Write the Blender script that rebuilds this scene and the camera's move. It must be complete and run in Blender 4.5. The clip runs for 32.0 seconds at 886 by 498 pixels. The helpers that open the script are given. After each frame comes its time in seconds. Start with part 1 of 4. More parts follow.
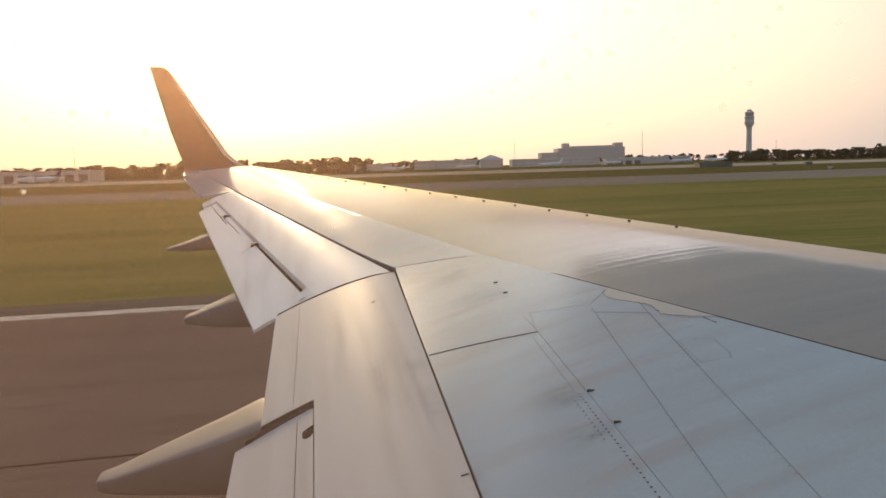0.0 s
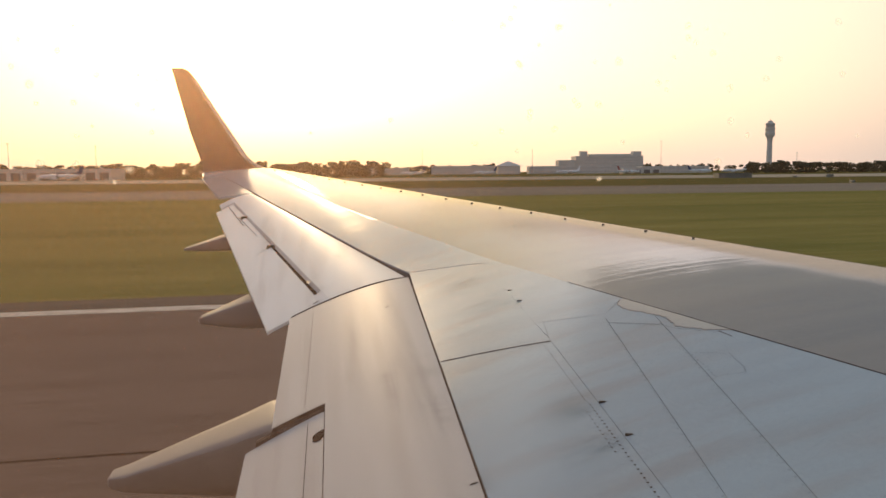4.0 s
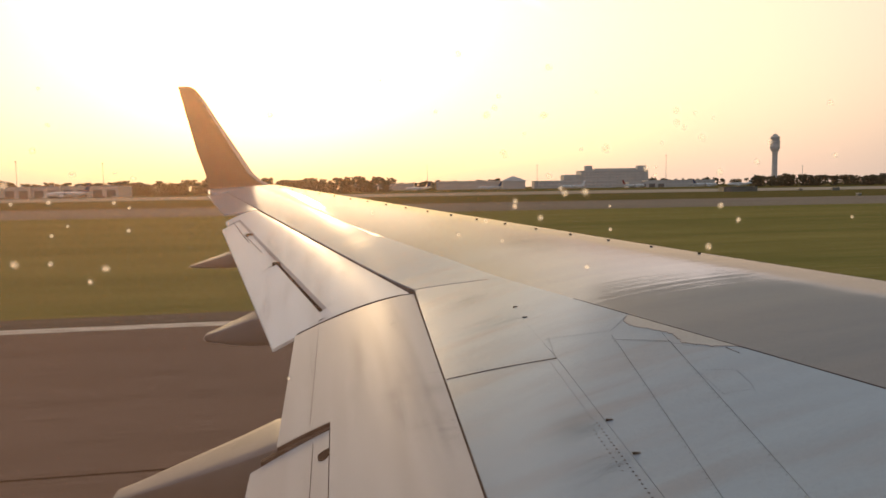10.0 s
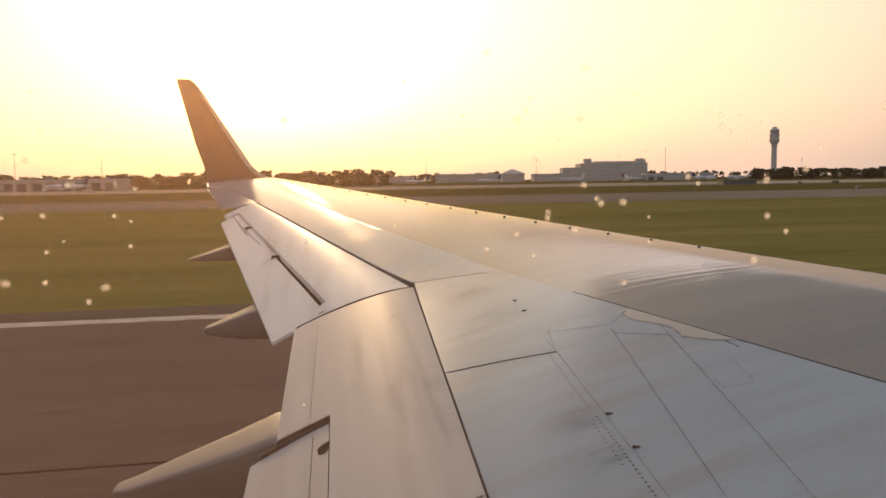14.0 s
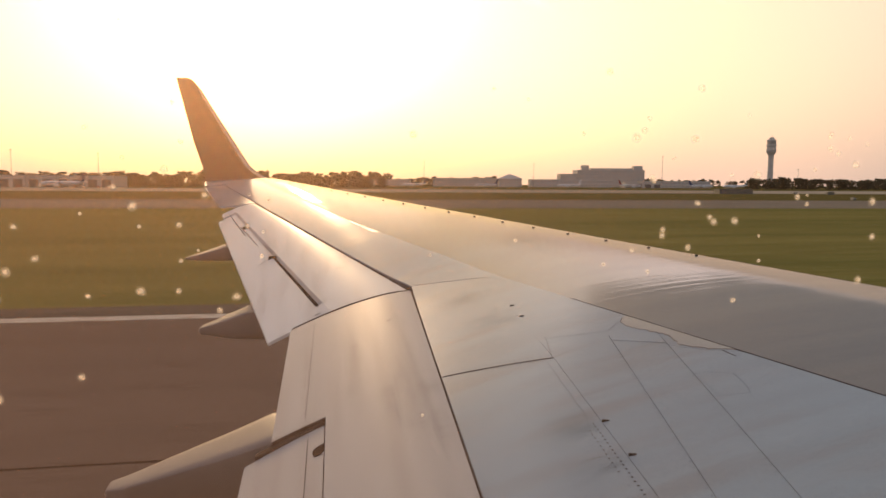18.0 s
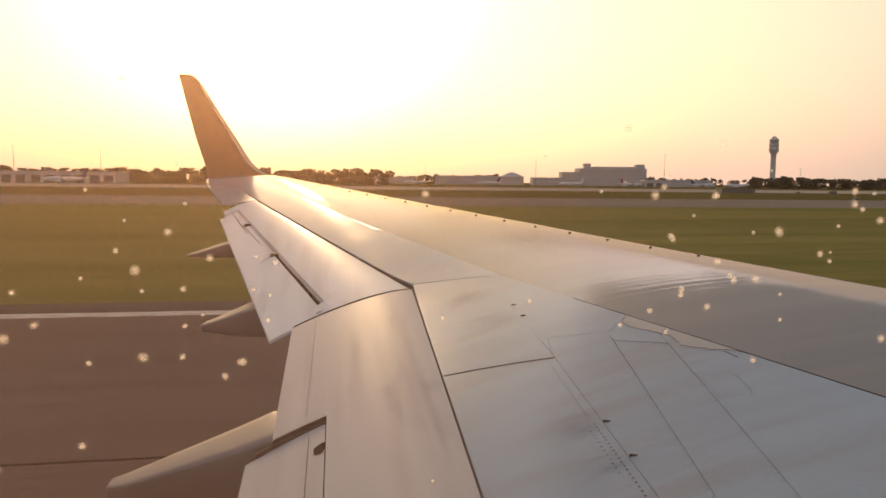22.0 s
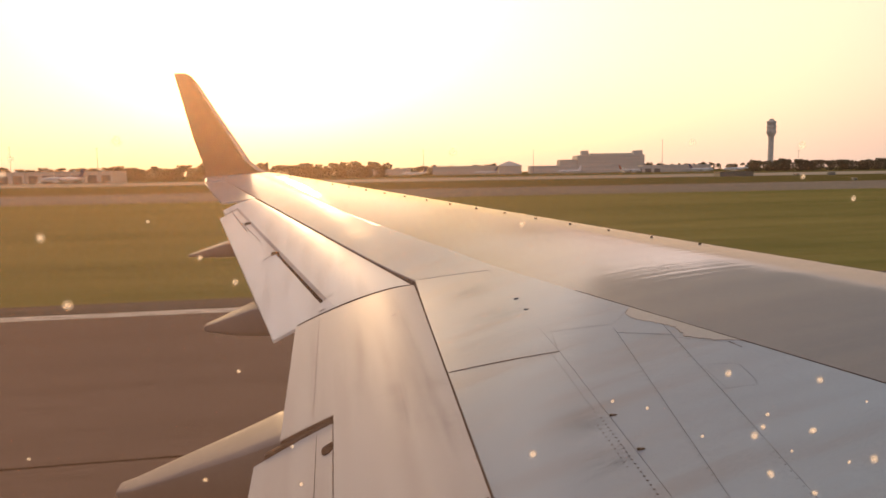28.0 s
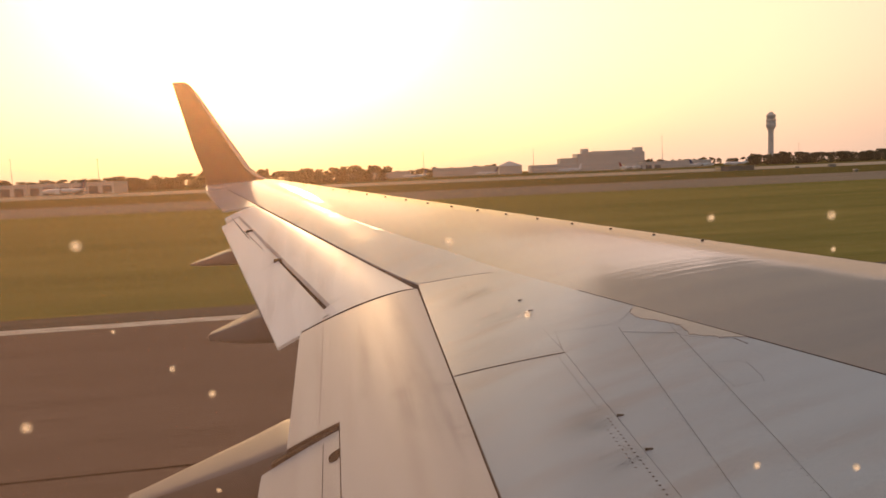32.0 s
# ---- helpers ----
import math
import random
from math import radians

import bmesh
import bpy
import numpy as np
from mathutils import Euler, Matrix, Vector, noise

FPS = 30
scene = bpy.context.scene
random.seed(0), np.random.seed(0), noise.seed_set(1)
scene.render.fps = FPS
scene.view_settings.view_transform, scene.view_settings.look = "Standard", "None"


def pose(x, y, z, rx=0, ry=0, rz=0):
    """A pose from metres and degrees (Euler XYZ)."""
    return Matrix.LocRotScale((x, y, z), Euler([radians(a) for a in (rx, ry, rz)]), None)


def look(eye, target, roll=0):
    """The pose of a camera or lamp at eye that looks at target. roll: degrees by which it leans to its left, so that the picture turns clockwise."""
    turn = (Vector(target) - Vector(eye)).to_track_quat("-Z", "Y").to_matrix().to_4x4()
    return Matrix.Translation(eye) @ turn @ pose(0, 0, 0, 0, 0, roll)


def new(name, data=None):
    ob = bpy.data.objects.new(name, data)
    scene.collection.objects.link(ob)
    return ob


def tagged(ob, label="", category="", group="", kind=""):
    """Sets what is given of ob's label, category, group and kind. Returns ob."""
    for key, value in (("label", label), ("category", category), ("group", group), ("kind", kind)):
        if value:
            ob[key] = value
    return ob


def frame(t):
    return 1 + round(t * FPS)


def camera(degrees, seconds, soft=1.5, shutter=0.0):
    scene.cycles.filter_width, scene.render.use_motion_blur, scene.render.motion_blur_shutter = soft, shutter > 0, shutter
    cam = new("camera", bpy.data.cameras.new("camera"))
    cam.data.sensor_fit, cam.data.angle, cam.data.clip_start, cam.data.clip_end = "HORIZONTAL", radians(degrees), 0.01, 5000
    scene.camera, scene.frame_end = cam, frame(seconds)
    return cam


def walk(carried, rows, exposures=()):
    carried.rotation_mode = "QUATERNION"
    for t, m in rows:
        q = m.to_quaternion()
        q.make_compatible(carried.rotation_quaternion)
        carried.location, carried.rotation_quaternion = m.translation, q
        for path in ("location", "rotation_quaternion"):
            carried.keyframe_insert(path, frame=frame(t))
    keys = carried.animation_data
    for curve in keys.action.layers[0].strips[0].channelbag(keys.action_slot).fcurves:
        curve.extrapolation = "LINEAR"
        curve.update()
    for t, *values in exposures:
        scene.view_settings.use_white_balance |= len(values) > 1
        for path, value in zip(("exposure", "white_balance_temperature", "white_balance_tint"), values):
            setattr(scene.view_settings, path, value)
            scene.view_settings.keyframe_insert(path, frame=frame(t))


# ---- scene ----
# An airliner stands on a runway at low sun: x is its nose direction, y points out along the port wing.
# ---------- camera ----------
cam = camera(63.0, 32.0, soft=1.6)
PATH = [
    (0, pose(0.010, -0.012, 5.147, 83.46, 1.60, -11.28)),
    (0.5, pose(0.011, -0.013, 5.148, 83.37, 1.60, -11.12)),
    (1, pose(0.013, -0.013, 5.149, 83.22, 1.63, -11.03)),
    (1.5, pose(0.015, -0.013, 5.151, 83.36, 1.55, -11.07)),
    (2, pose(0.017, -0.012, 5.153, 83.50, 1.14, -10.82)),
    (2.5, pose(0.019, -0.011, 5.155, 83.70, 0.57, -10.36)),
    (4.5, pose(0.018, -0.006, 5.156, 83.89, 0.61, -9.76)),
    (5, pose(0.018, -0.005, 5.156, 83.66, 0.68, -9.56)),
    (5.5, pose(0.018, -0.005, 5.155, 83.89, 0.54, -9.42)),
    (6, pose(0.018, -0.004, 5.155, 84.00, 0.65, -9.26)),
    (6.5, pose(0.020, -0.005, 5.156, 84.08, 0.26, -9.32)),
    (7, pose(0.021, -0.005, 5.158, 84.22, 0.52, -9.27)),
    (7.5, pose(0.022, -0.005, 5.160, 84.48, 0.43, -9.36)),
    (8, pose(0.023, -0.005, 5.163, 84.46, 0.39, -9.38)),
    (8.5, pose(0.024, -0.005, 5.165, 84.79, 0.14, -9.36)),
    (9, pose(0.024, -0.005, 5.167, 85.07, 0.18, -9.40)),
    (9.5, pose(0.024, -0.005, 5.169, 85.06, 0.43, -9.49)),
    (10, pose(0.023, -0.004, 5.170, 85.10, 0.80, -9.52)),
    (10.5, pose(0.023, -0.003, 5.171, 84.92, 0.83, -9.42)),
    (11, pose(0.024, -0.002, 5.171, 84.84, 0.80, -9.51)),
    (11.5, pose(0.024, -0.000, 5.172, 84.90, 0.54, -9.47)),
    (12, pose(0.024, 0.002, 5.173, 84.76, 0.26, -9.37)),
    (12.5, pose(0.024, 0.004, 5.174, 84.85, 0.54, -9.41)),
    (13, pose(0.023, 0.005, 5.174, 84.82, 0.77, -9.21)),
    (13.5, pose(0.022, 0.006, 5.174, 84.84, 0.67, -9.60)),
    (14, pose(0.020, 0.007, 5.173, 84.54, 0.79, -9.59)),
    (14.5, pose(0.017, 0.008, 5.172, 84.41, 0.76, -9.48)),
    (16.5, pose(0.002, 0.010, 5.169, 84.58, -0.12, -9.71)),
    (17, pose(0.000, 0.010, 5.170, 84.64, -0.13, -9.62)),
    (17.5, pose(-0.001, 0.009, 5.172, 84.56, -0.19, -9.88)),
    (18, pose(-0.001, 0.009, 5.175, 84.83, -0.35, -9.81)),
    (18.5, pose(-0.001, 0.010, 5.177, 84.97, -0.50, -9.80)),
    (19, pose(-0.001, 0.010, 5.179, 85.04, -0.90, -9.61)),
    (19.5, pose(-0.000, 0.011, 5.180, 84.90, -0.68, -9.47)),
    (20, pose(0.000, 0.012, 5.182, 84.77, -0.67, -9.36)),
    (20.5, pose(0.000, 0.013, 5.183, 84.83, -0.59, -9.31)),
    (21, pose(0.000, 0.014, 5.183, 84.79, -0.65, -9.46)),
    (21.5, pose(-0.001, 0.014, 5.184, 84.75, -0.73, -9.56)),
    (22, pose(-0.002, 0.014, 5.185, 84.64, -0.63, -9.66)),
    (22.5, pose(-0.004, 0.014, 5.185, 84.67, -0.42, -9.81)),
    (23, pose(-0.007, 0.013, 5.186, 84.62, -0.34, -9.90)),
    (23.5, pose(-0.011, 0.013, 5.187, 84.48, -0.29, -9.90)),
    (24, pose(-0.014, 0.012, 5.189, 84.38, -0.29, -9.90)),
    (24.5, pose(-0.018, 0.012, 5.191, 84.21, -0.30, -9.83)),
    (25, pose(-0.021, 0.012, 5.194, 84.33, -0.28, -9.89)),
    (25.5, pose(-0.022, 0.013, 5.198, 84.24, -0.41, -9.84)),
    (27.5, pose(-0.018, 0.018, 5.225, 83.63, 0.58, -9.60)),
    (28, pose(-0.018, 0.020, 5.228, 83.92, 0.84, -9.83)),
    (28.5, pose(-0.018, 0.021, 5.230, 84.24, 1.02, -10.32)),
    (29, pose(-0.018, 0.022, 5.232, 84.12, 1.35, -10.49)),
    (29.5, pose(-0.018, 0.024, 5.233, 83.95, 1.90, -10.25)),
    (30, pose(-0.018, 0.025, 5.234, 83.89, 1.96, -10.11)),
    (30.5, pose(-0.017, 0.027, 5.236, 83.95, 1.99, -10.04)),
    (31, pose(-0.017, 0.028, 5.237, 84.20, 2.02, -9.98)),
    (31.5, pose(-0.016, 0.029, 5.239, 84.29, 2.15, -9.89)),
    (32, pose(-0.015, 0.031, 5.240, 84.06, 2.30, -9.80)),
]
walk(cam, PATH, [(0.0, 0.22, 5920, 6), (2.5, 0.20, 5980, 6), (5.0, 0.20, 6200, 8), (6.5, 0.12, 6280, 9), (10.5, 0.07, 6460, 10), (13.0, 0.05, 6660, 13), (19.0, 0.03, 6740, 15), (25.0, 0.12, 6860, 16), (28.0, 0.26, 7000, 18), (30.0, 0.30, 7200, 19), (32.0, 0.15, 7500, 20)])

# ---------- world, sun, exposure ----------
SUN_EL, SUN_AZ = 17.5, -4.0            # degrees above the horizon; degrees from +y towards +x
scene.view_settings.exposure = 0.0
SUN_DIR = Vector((math.sin(radians(SUN_AZ)) * math.cos(radians(SUN_EL)), math.cos(radians(SUN_AZ)) * math.cos(radians(SUN_EL)), math.sin(radians(SUN_EL))))
world = bpy.data.worlds.new("hazy_evening_sky")
scene.world = world
world.use_nodes = True
wn, wl = world.node_tree.nodes, world.node_tree.links
wn.clear()


def ramp_node(nodes, stops, mode="EASE"):
    r = nodes.new("ShaderNodeValToRGB")
    r.color_ramp.interpolation = mode
    e = r.color_ramp.elements
    e[0].position, e[0].color = stops[0][0], (*stops[0][1], 1)
    e[1].position, e[1].color = stops[-1][0], (*stops[-1][1], 1)
    for at, col in stops[1:-1]:
        e.new(at).color = (*col, 1)
    return r


w_out, w_bg, w_sky = wn.new("ShaderNodeOutputWorld"), wn.new("ShaderNodeBackground"), wn.new("ShaderNodeTexSky")
w_sky.sky_type, w_sky.sun_disc = "NISHITA", False
w_sky.sun_elevation, w_sky.sun_rotation = radians(SUN_EL), radians(SUN_AZ)
w_sky.air_density, w_sky.dust_density, w_sky.ozone_density = 1.2, 6.0, 1.0
w_tc, w_dot = wn.new("ShaderNodeTexCoord"), wn.new("ShaderNodeVectorMath")
w_dot.operation = "DOT_PRODUCT"
w_dot.inputs[1].default_value = SUN_DIR
wl.new(w_tc.outputs["Generated"], w_dot.inputs[0])
# low haze, brightest round the sun
w_haze = ramp_node(wn, ((0.0, (0.36, 0.37, 0.40)), (0.55, (0.50, 0.43, 0.38)), (0.80, (0.94, 0.655, 0.50)), (0.91, (1.06, 0.72, 0.50)), (0.955, (1.13, 0.82, 0.47)), (0.978, (1.21, 0.98, 0.55)), (0.995, (1.30, 1.20, 0.92))))
wl.new(w_dot.outputs["Value"], w_haze.inputs[0])
# thin cloud sheet above the haze, with a streaked lower edge
w_sep, w_map, w_noise = wn.new("ShaderNodeSeparateXYZ"), wn.new("ShaderNodeMapping"), wn.new("ShaderNodeTexNoise")
wl.new(w_tc.outputs["Generated"], w_sep.inputs[0])
wl.new(w_tc.outputs["Generated"], w_map.inputs[0])
w_map.vector_type = "TEXTURE"
w_map.inputs["Scale"].default_value = (0.5, 0.5, 0.03)
w_map.inputs["Rotation"].default_value = (0, radians(26.6), 0)
w_noise.inputs["Scale"].default_value, w_noise.inputs["Detail"].default_value = 2.2, 7.0
wl.new(w_map.outputs[0], w_noise.inputs["Vector"])
w_lift = wn.new("ShaderNodeMath")
w_lift.operation = "MULTIPLY_ADD"
w_lift.inputs[1].default_value = 0.13
wl.new(w_noise.outputs["Fac"], w_lift.inputs[0])
w_slope = wn.new("ShaderNodeMath")
w_slope.operation = "MULTIPLY_ADD"
w_slope.inputs[1].default_value = 0.6
wl.new(w_sep.outputs["X"], w_slope.inputs[0])
wl.new(w_sep.outputs["Z"], w_slope.inputs[2])
wl.new(w_slope.outputs[0], w_lift.inputs[2])
CLOUD_LOW, CLOUD_HIGH = 0.660, 0.668
w_edge = wn.new("ShaderNodeMapRange")
w_edge.interpolation_type = "SMOOTHSTEP"
w_edge.inputs["From Min"].default_value, w_edge.inputs["From Max"].default_value = CLOUD_LOW, CLOUD_HIGH
wl.new(w_lift.outputs[0], w_edge.inputs["Value"])
w_cloud = ramp_node(wn, ((0.0, (0.075, 0.105, 0.145)), (0.7, (0.128, 0.166, 0.220)), (1.0, (0.22, 0.25, 0.30))))
wl.new(w_dot.outputs["Value"], w_cloud.inputs[0])
# the haze thins with height, and the sheet's lower edge is lit
w_thin = ramp_node(wn, ((0.345, (1, 1, 1)), (0.40, (1.02, 0.97, 1.36)), (0.48, (0.88, 0.90, 1.20)), (0.66, (0.42, 0.56, 0.82))))
w_wave = wn.new("ShaderNodeMath")
w_wave.operation = "MULTIPLY_ADD"
w_wave.inputs[1].default_value = 0.22
wl.new(w_noise.outputs["Fac"], w_wave.inputs[0])
wl.new(w_sep.outputs["Z"], w_wave.inputs[2])
wl.new(w_wave.outputs[0], w_thin.inputs[0])
w_layer = wn.new("ShaderNodeMixRGB")
w_layer.blend_type, w_layer.inputs[0].default_value = "MULTIPLY", 1.0
wl.new(w_haze.outputs[0], w_layer.inputs[1])
wl.new(w_thin.outputs[0], w_layer.inputs[2])
w_rim = ramp_node(wn, ((CLOUD_LOW - 0.105, (0, 0, 0)), (CLOUD_LOW - 0.065, (0.95, 0.93, 0.88)), (CLOUD_LOW, (1.60, 1.55, 1.46))))
wl.new(w_lift.outputs[0], w_rim.inputs[0])
w_lit = wn.new("ShaderNodeMixRGB")
w_lit.blend_type, w_lit.inputs[0].default_value = "ADD", 1.0
wl.new(w_layer.outputs[0], w_lit.inputs[1])
w_high, w_edge_lit = ramp_node(wn, ((0.265, (0, 0, 0)), (0.335, (1, 1, 1)))), wn.new("ShaderNodeMixRGB")
w_foot = wn.new("ShaderNodeMath")
w_foot.operation = "MULTIPLY_ADD"
w_foot.inputs[1].default_value = 0.07
wl.new(w_noise.outputs["Fac"], w_foot.inputs[0])
wl.new(w_sep.outputs["Z"], w_foot.inputs[2])
w_edge_lit.blend_type, w_edge_lit.inputs[0].default_value = "MULTIPLY", 1.0
wl.new(w_foot.outputs[0], w_high.inputs[0])
wl.new(w_rim.outputs[0], w_edge_lit.inputs[1])
wl.new(w_high.outputs[0], w_edge_lit.inputs[2])
wl.new(w_edge_lit.outputs[0], w_lit.inputs[2])
w_two = wn.new("ShaderNodeMixRGB")
w_above = wn.new("ShaderNodeMath")
w_above.operation = "MULTIPLY"
wl.new(w_edge.outputs[0], w_above.inputs[0])
wl.new(w_high.outputs[0], w_above.inputs[1])
wl.new(w_above.outputs[0], w_two.inputs[0])
wl.new(w_lit.outputs[0], w_two.inputs[1])
wl.new(w_cloud.outputs[0], w_two.inputs[2])
w_add, w_scale = wn.new("ShaderNodeMixRGB"), wn.new("ShaderNodeMixRGB")
w_scale.blend_type, w_scale.inputs[0].default_value, w_scale.inputs[2].default_value = "MULTIPLY", 1.0, (0.060, 0.052, 0.036, 1)
w_add.blend_type, w_add.inputs[0].default_value = "ADD", 1.0
wl.new(w_sky.outputs[0], w_scale.inputs[1])
wl.new(w_scale.outputs[0], w_add.inputs[1])
wl.new(w_two.outputs[0], w_add.inputs[2])
wl.new(w_add.outputs[0], w_bg.inputs["Color"])
w_bg.inputs["Strength"].default_value = 0.94
wl.new(w_bg.outputs[0], w_out.inputs[0])

sun = new("sun", bpy.data.lights.new("sun", "SUN"))
sun.data.energy, sun.data.angle, sun.data.color = 1.25, radians(1.2), (1.0, 0.66, 0.34)
sun.matrix_world = look((0, 0, 60), Vector((0, 0, 60)) - SUN_DIR)


# ---------- materials ----------
def material(name, col, rough=0.5, metal=0.0, var=0.12, scale=1.0, stretch=(1, 1, 1), bump=0.0, bump_scale=40.0, second=None, coat=0.0, cover=(0.45, 0.62), gloss=0.5):
    """A surface with coarse stains and fine grain; second: the colour of the stains."""
    m = bpy.data.materials.new(name)
    m.use_nodes = True
    n, l = m.node_tree.nodes, m.node_tree.links
    b = n["Principled BSDF"]
    tc, mp = n.new("ShaderNodeTexCoord"), n.new("ShaderNodeMapping")
    mp.inputs["Scale"].default_value = [v * scale for v in stretch]
    l.new(tc.outputs["Object"], mp.inputs[0])
    big, fine = n.new("ShaderNodeTexNoise"), n.new("ShaderNodeTexNoise")
    big.inputs["Scale"].default_value, big.inputs["Detail"].default_value = 1.0, 6.0
    fine.inputs["Scale"].default_value, fine.inputs["Detail"].default_value = 14.0, 4.0
    l.new(mp.outputs[0], big.inputs["Vector"])
    l.new(mp.outputs[0], fine.inputs["Vector"])
    r = n.new("ShaderNodeValToRGB")
    other = second or tuple(c * (1 - var * 2) for c in col)
    r.color_ramp.elements[0].position, r.color_ramp.elements[0].color = cover[0], (*col, 1)
    r.color_ramp.elements[1].position, r.color_ramp.elements[1].color = cover[1] + 0.1, (*other, 1)
    l.new(big.outputs["Fac"], r.inputs[0])
    f = n.new("ShaderNodeMixRGB")
    f.blend_type, f.inputs[0].default_value = "MULTIPLY", min(1.0, var * 2.5)
    g = n.new("ShaderNodeValToRGB")
    g.color_ramp.elements[0].position, g.color_ramp.elements[0].color = 0.3, (0.6, 0.6, 0.6, 1)
    g.color_ramp.elements[1].position, g.color_ramp.elements[1].color = 0.65, (1, 1, 1, 1)
    l.new(fine.outputs["Fac"], g.inputs[0])
    l.new(r.outputs[0], f.inputs[1])
    l.new(g.outputs[0], f.inputs[2])
    l.new(f.outputs[0], b.inputs["Base Color"])
    b.inputs["Metallic"].default_value = metal
    b.inputs["Specular IOR Level"].default_value = gloss
    rr = n.new("ShaderNodeMapRange")
    rr.inputs["To Min"].default_value, rr.inputs["To Max"].default_value = max(0.02, rough - 0.08), min(1.0, rough + 0.1)
    l.new(big.outputs["Fac"], rr.inputs["Value"])
    l.new(rr.outputs[0], b.inputs["Roughness"])
    if coat:
        b.inputs["Coat Weight"].default_value, b.inputs["Coat Roughness"].default_value = coat, 0.12
    if bump:
        t, bp = n.new("ShaderNodeTexNoise"), n.new("ShaderNodeBump")
        t.inputs["Scale"].default_value, t.inputs["Detail"].default_value = bump_scale, 5.0
        l.new(mp.outputs[0], t.inputs["Vector"])
        bp.inputs["Strength"].default_value, bp.inputs["Distance"].default_value = bump, 0.02
        l.new(t.outputs["Fac"], bp.inputs["Height"])
        l.new(bp.outputs[0], b.inputs["Normal"])
    return m


def aircraft_paint(name, col, second, rough, low, high, scale=0.9, stretch=(0.5, 2.0, 1), bump=0.03, bump_scale=6.0, soil=(0.30, 0.26, 0.22), soiled=0.25, run=(0.8, 3.0, 1), uneven=0.3):
    """Matt-worn paint under a thin gloss; low and high: how much gloss head-on and at a grazing look."""
    m = bpy.data.materials.new(name)
    m.use_nodes = True
    n, l = m.node_tree.nodes, m.node_tree.links
    n.remove(n["Principled BSDF"])
    tc, mp, mq = n.new("ShaderNodeTexCoord"), n.new("ShaderNodeMapping"), n.new("ShaderNodeMapping")
    mp.inputs["Scale"].default_value = [v * scale for v in stretch]
    mq.inputs["Scale"].default_value = run
    l.new(tc.outputs["Object"], mp.inputs[0])
    l.new(tc.outputs["Object"], mq.inputs[0])
    big, fine, streak = n.new("ShaderNodeTexNoise"), n.new("ShaderNodeTexNoise"), n.new("ShaderNodeTexNoise")
    for t, sc, de in ((big, 1.0, 2.5), (fine, 45.0, 4.0), (streak, 1.1, 3.5)):
        t.inputs["Scale"].default_value, t.inputs["Detail"].default_value = sc, de
    l.new(mp.outputs[0], big.inputs["Vector"])
    l.new(tc.outputs["Object"], fine.inputs["Vector"])
    l.new(mq.outputs[0], streak.inputs["Vector"])
    base = ramp_node(n, ((0.30, col), (0.75, second)))
    l.new(big.outputs["Fac"], base.inputs[0])
    dirt = n.new("ShaderNodeMapRange")
    dirt.interpolation_type = "SMOOTHSTEP"
    dirt.inputs["From Min"].default_value, dirt.inputs["From Max"].default_value, dirt.inputs["To Max"].default_value = 0.42, 0.80, soiled
    l.new(streak.outputs["Fac"], dirt.inputs["Value"])
    mixed = n.new("ShaderNodeMixRGB")
    l.new(dirt.outputs[0], mixed.inputs[0])
    l.new(base.outputs[0], mixed.inputs[1])
    mixed.inputs[2].default_value = (*soil, 1)
    grain = ramp_node(n, ((0.3, (0.94, 0.94, 0.94)), (0.7, (1, 1, 1))), "LINEAR")
    l.new(fine.outputs["Fac"], grain.inputs[0])
    f = n.new("ShaderNodeMixRGB")
    f.blend_type, f.inputs[0].default_value = "MULTIPLY", 1.0
    l.new(mixed.outputs[0], f.inputs[1])
    l.new(grain.outputs[0], f.inputs[2])
    matt, gloss, mix, fr, mr = n.new("ShaderNodeBsdfDiffuse"), n.new("ShaderNodeBsdfGlossy"), n.new("ShaderNodeMixShader"), n.new("ShaderNodeFresnel"), n.new("ShaderNodeMapRange")
    l.new(f.outputs[0], matt.inputs["Color"])
    fr.inputs["IOR"].default_value = 1.45
    mr.inputs["From Min"].default_value, mr.inputs["From Max"].default_value = 0.035, 0.7
    mr.inputs["To Min"].default_value, mr.inputs["To Max"].default_value = low, high
    l.new(fr.outputs[0], mr.inputs["Value"])
    rr = n.new("ShaderNodeMapRange")
    rr.inputs["From Min"].default_value, rr.inputs["From Max"].default_value = 0.3, 0.7
    rr.inputs["To Min"].default_value, rr.inputs["To Max"].default_value = rough * (1 - 0.7 * uneven), rough * (1 + uneven)
    l.new(streak.outputs["Fac"], rr.inputs["Value"])
    l.new(rr.outputs[0], gloss.inputs["Roughness"])
    t, bp = n.new("ShaderNodeTexNoise"), n.new("ShaderNodeBump")
    t.inputs["Scale"].default_value, t.inputs["Detail"].default_value = bump_scale, 5.0
    l.new(mp.outputs[0], t.inputs["Vector"])
    bp.inputs["Strength"].default_value, bp.inputs["Distance"].default_value = bump, 0.02
    l.new(t.outputs["Fac"], bp.inputs["Height"])
    if bump:
        l.new(bp.outputs[0], gloss.inputs["Normal"])
    l.new(mr.outputs[0], mix.inputs[0])
    l.new(matt.outputs[0], mix.inputs[1])
    l.new(gloss.outputs[0], mix.inputs[2])
    l.new(mix.outputs[0], n["Material Output"].inputs["Surface"])
    return m


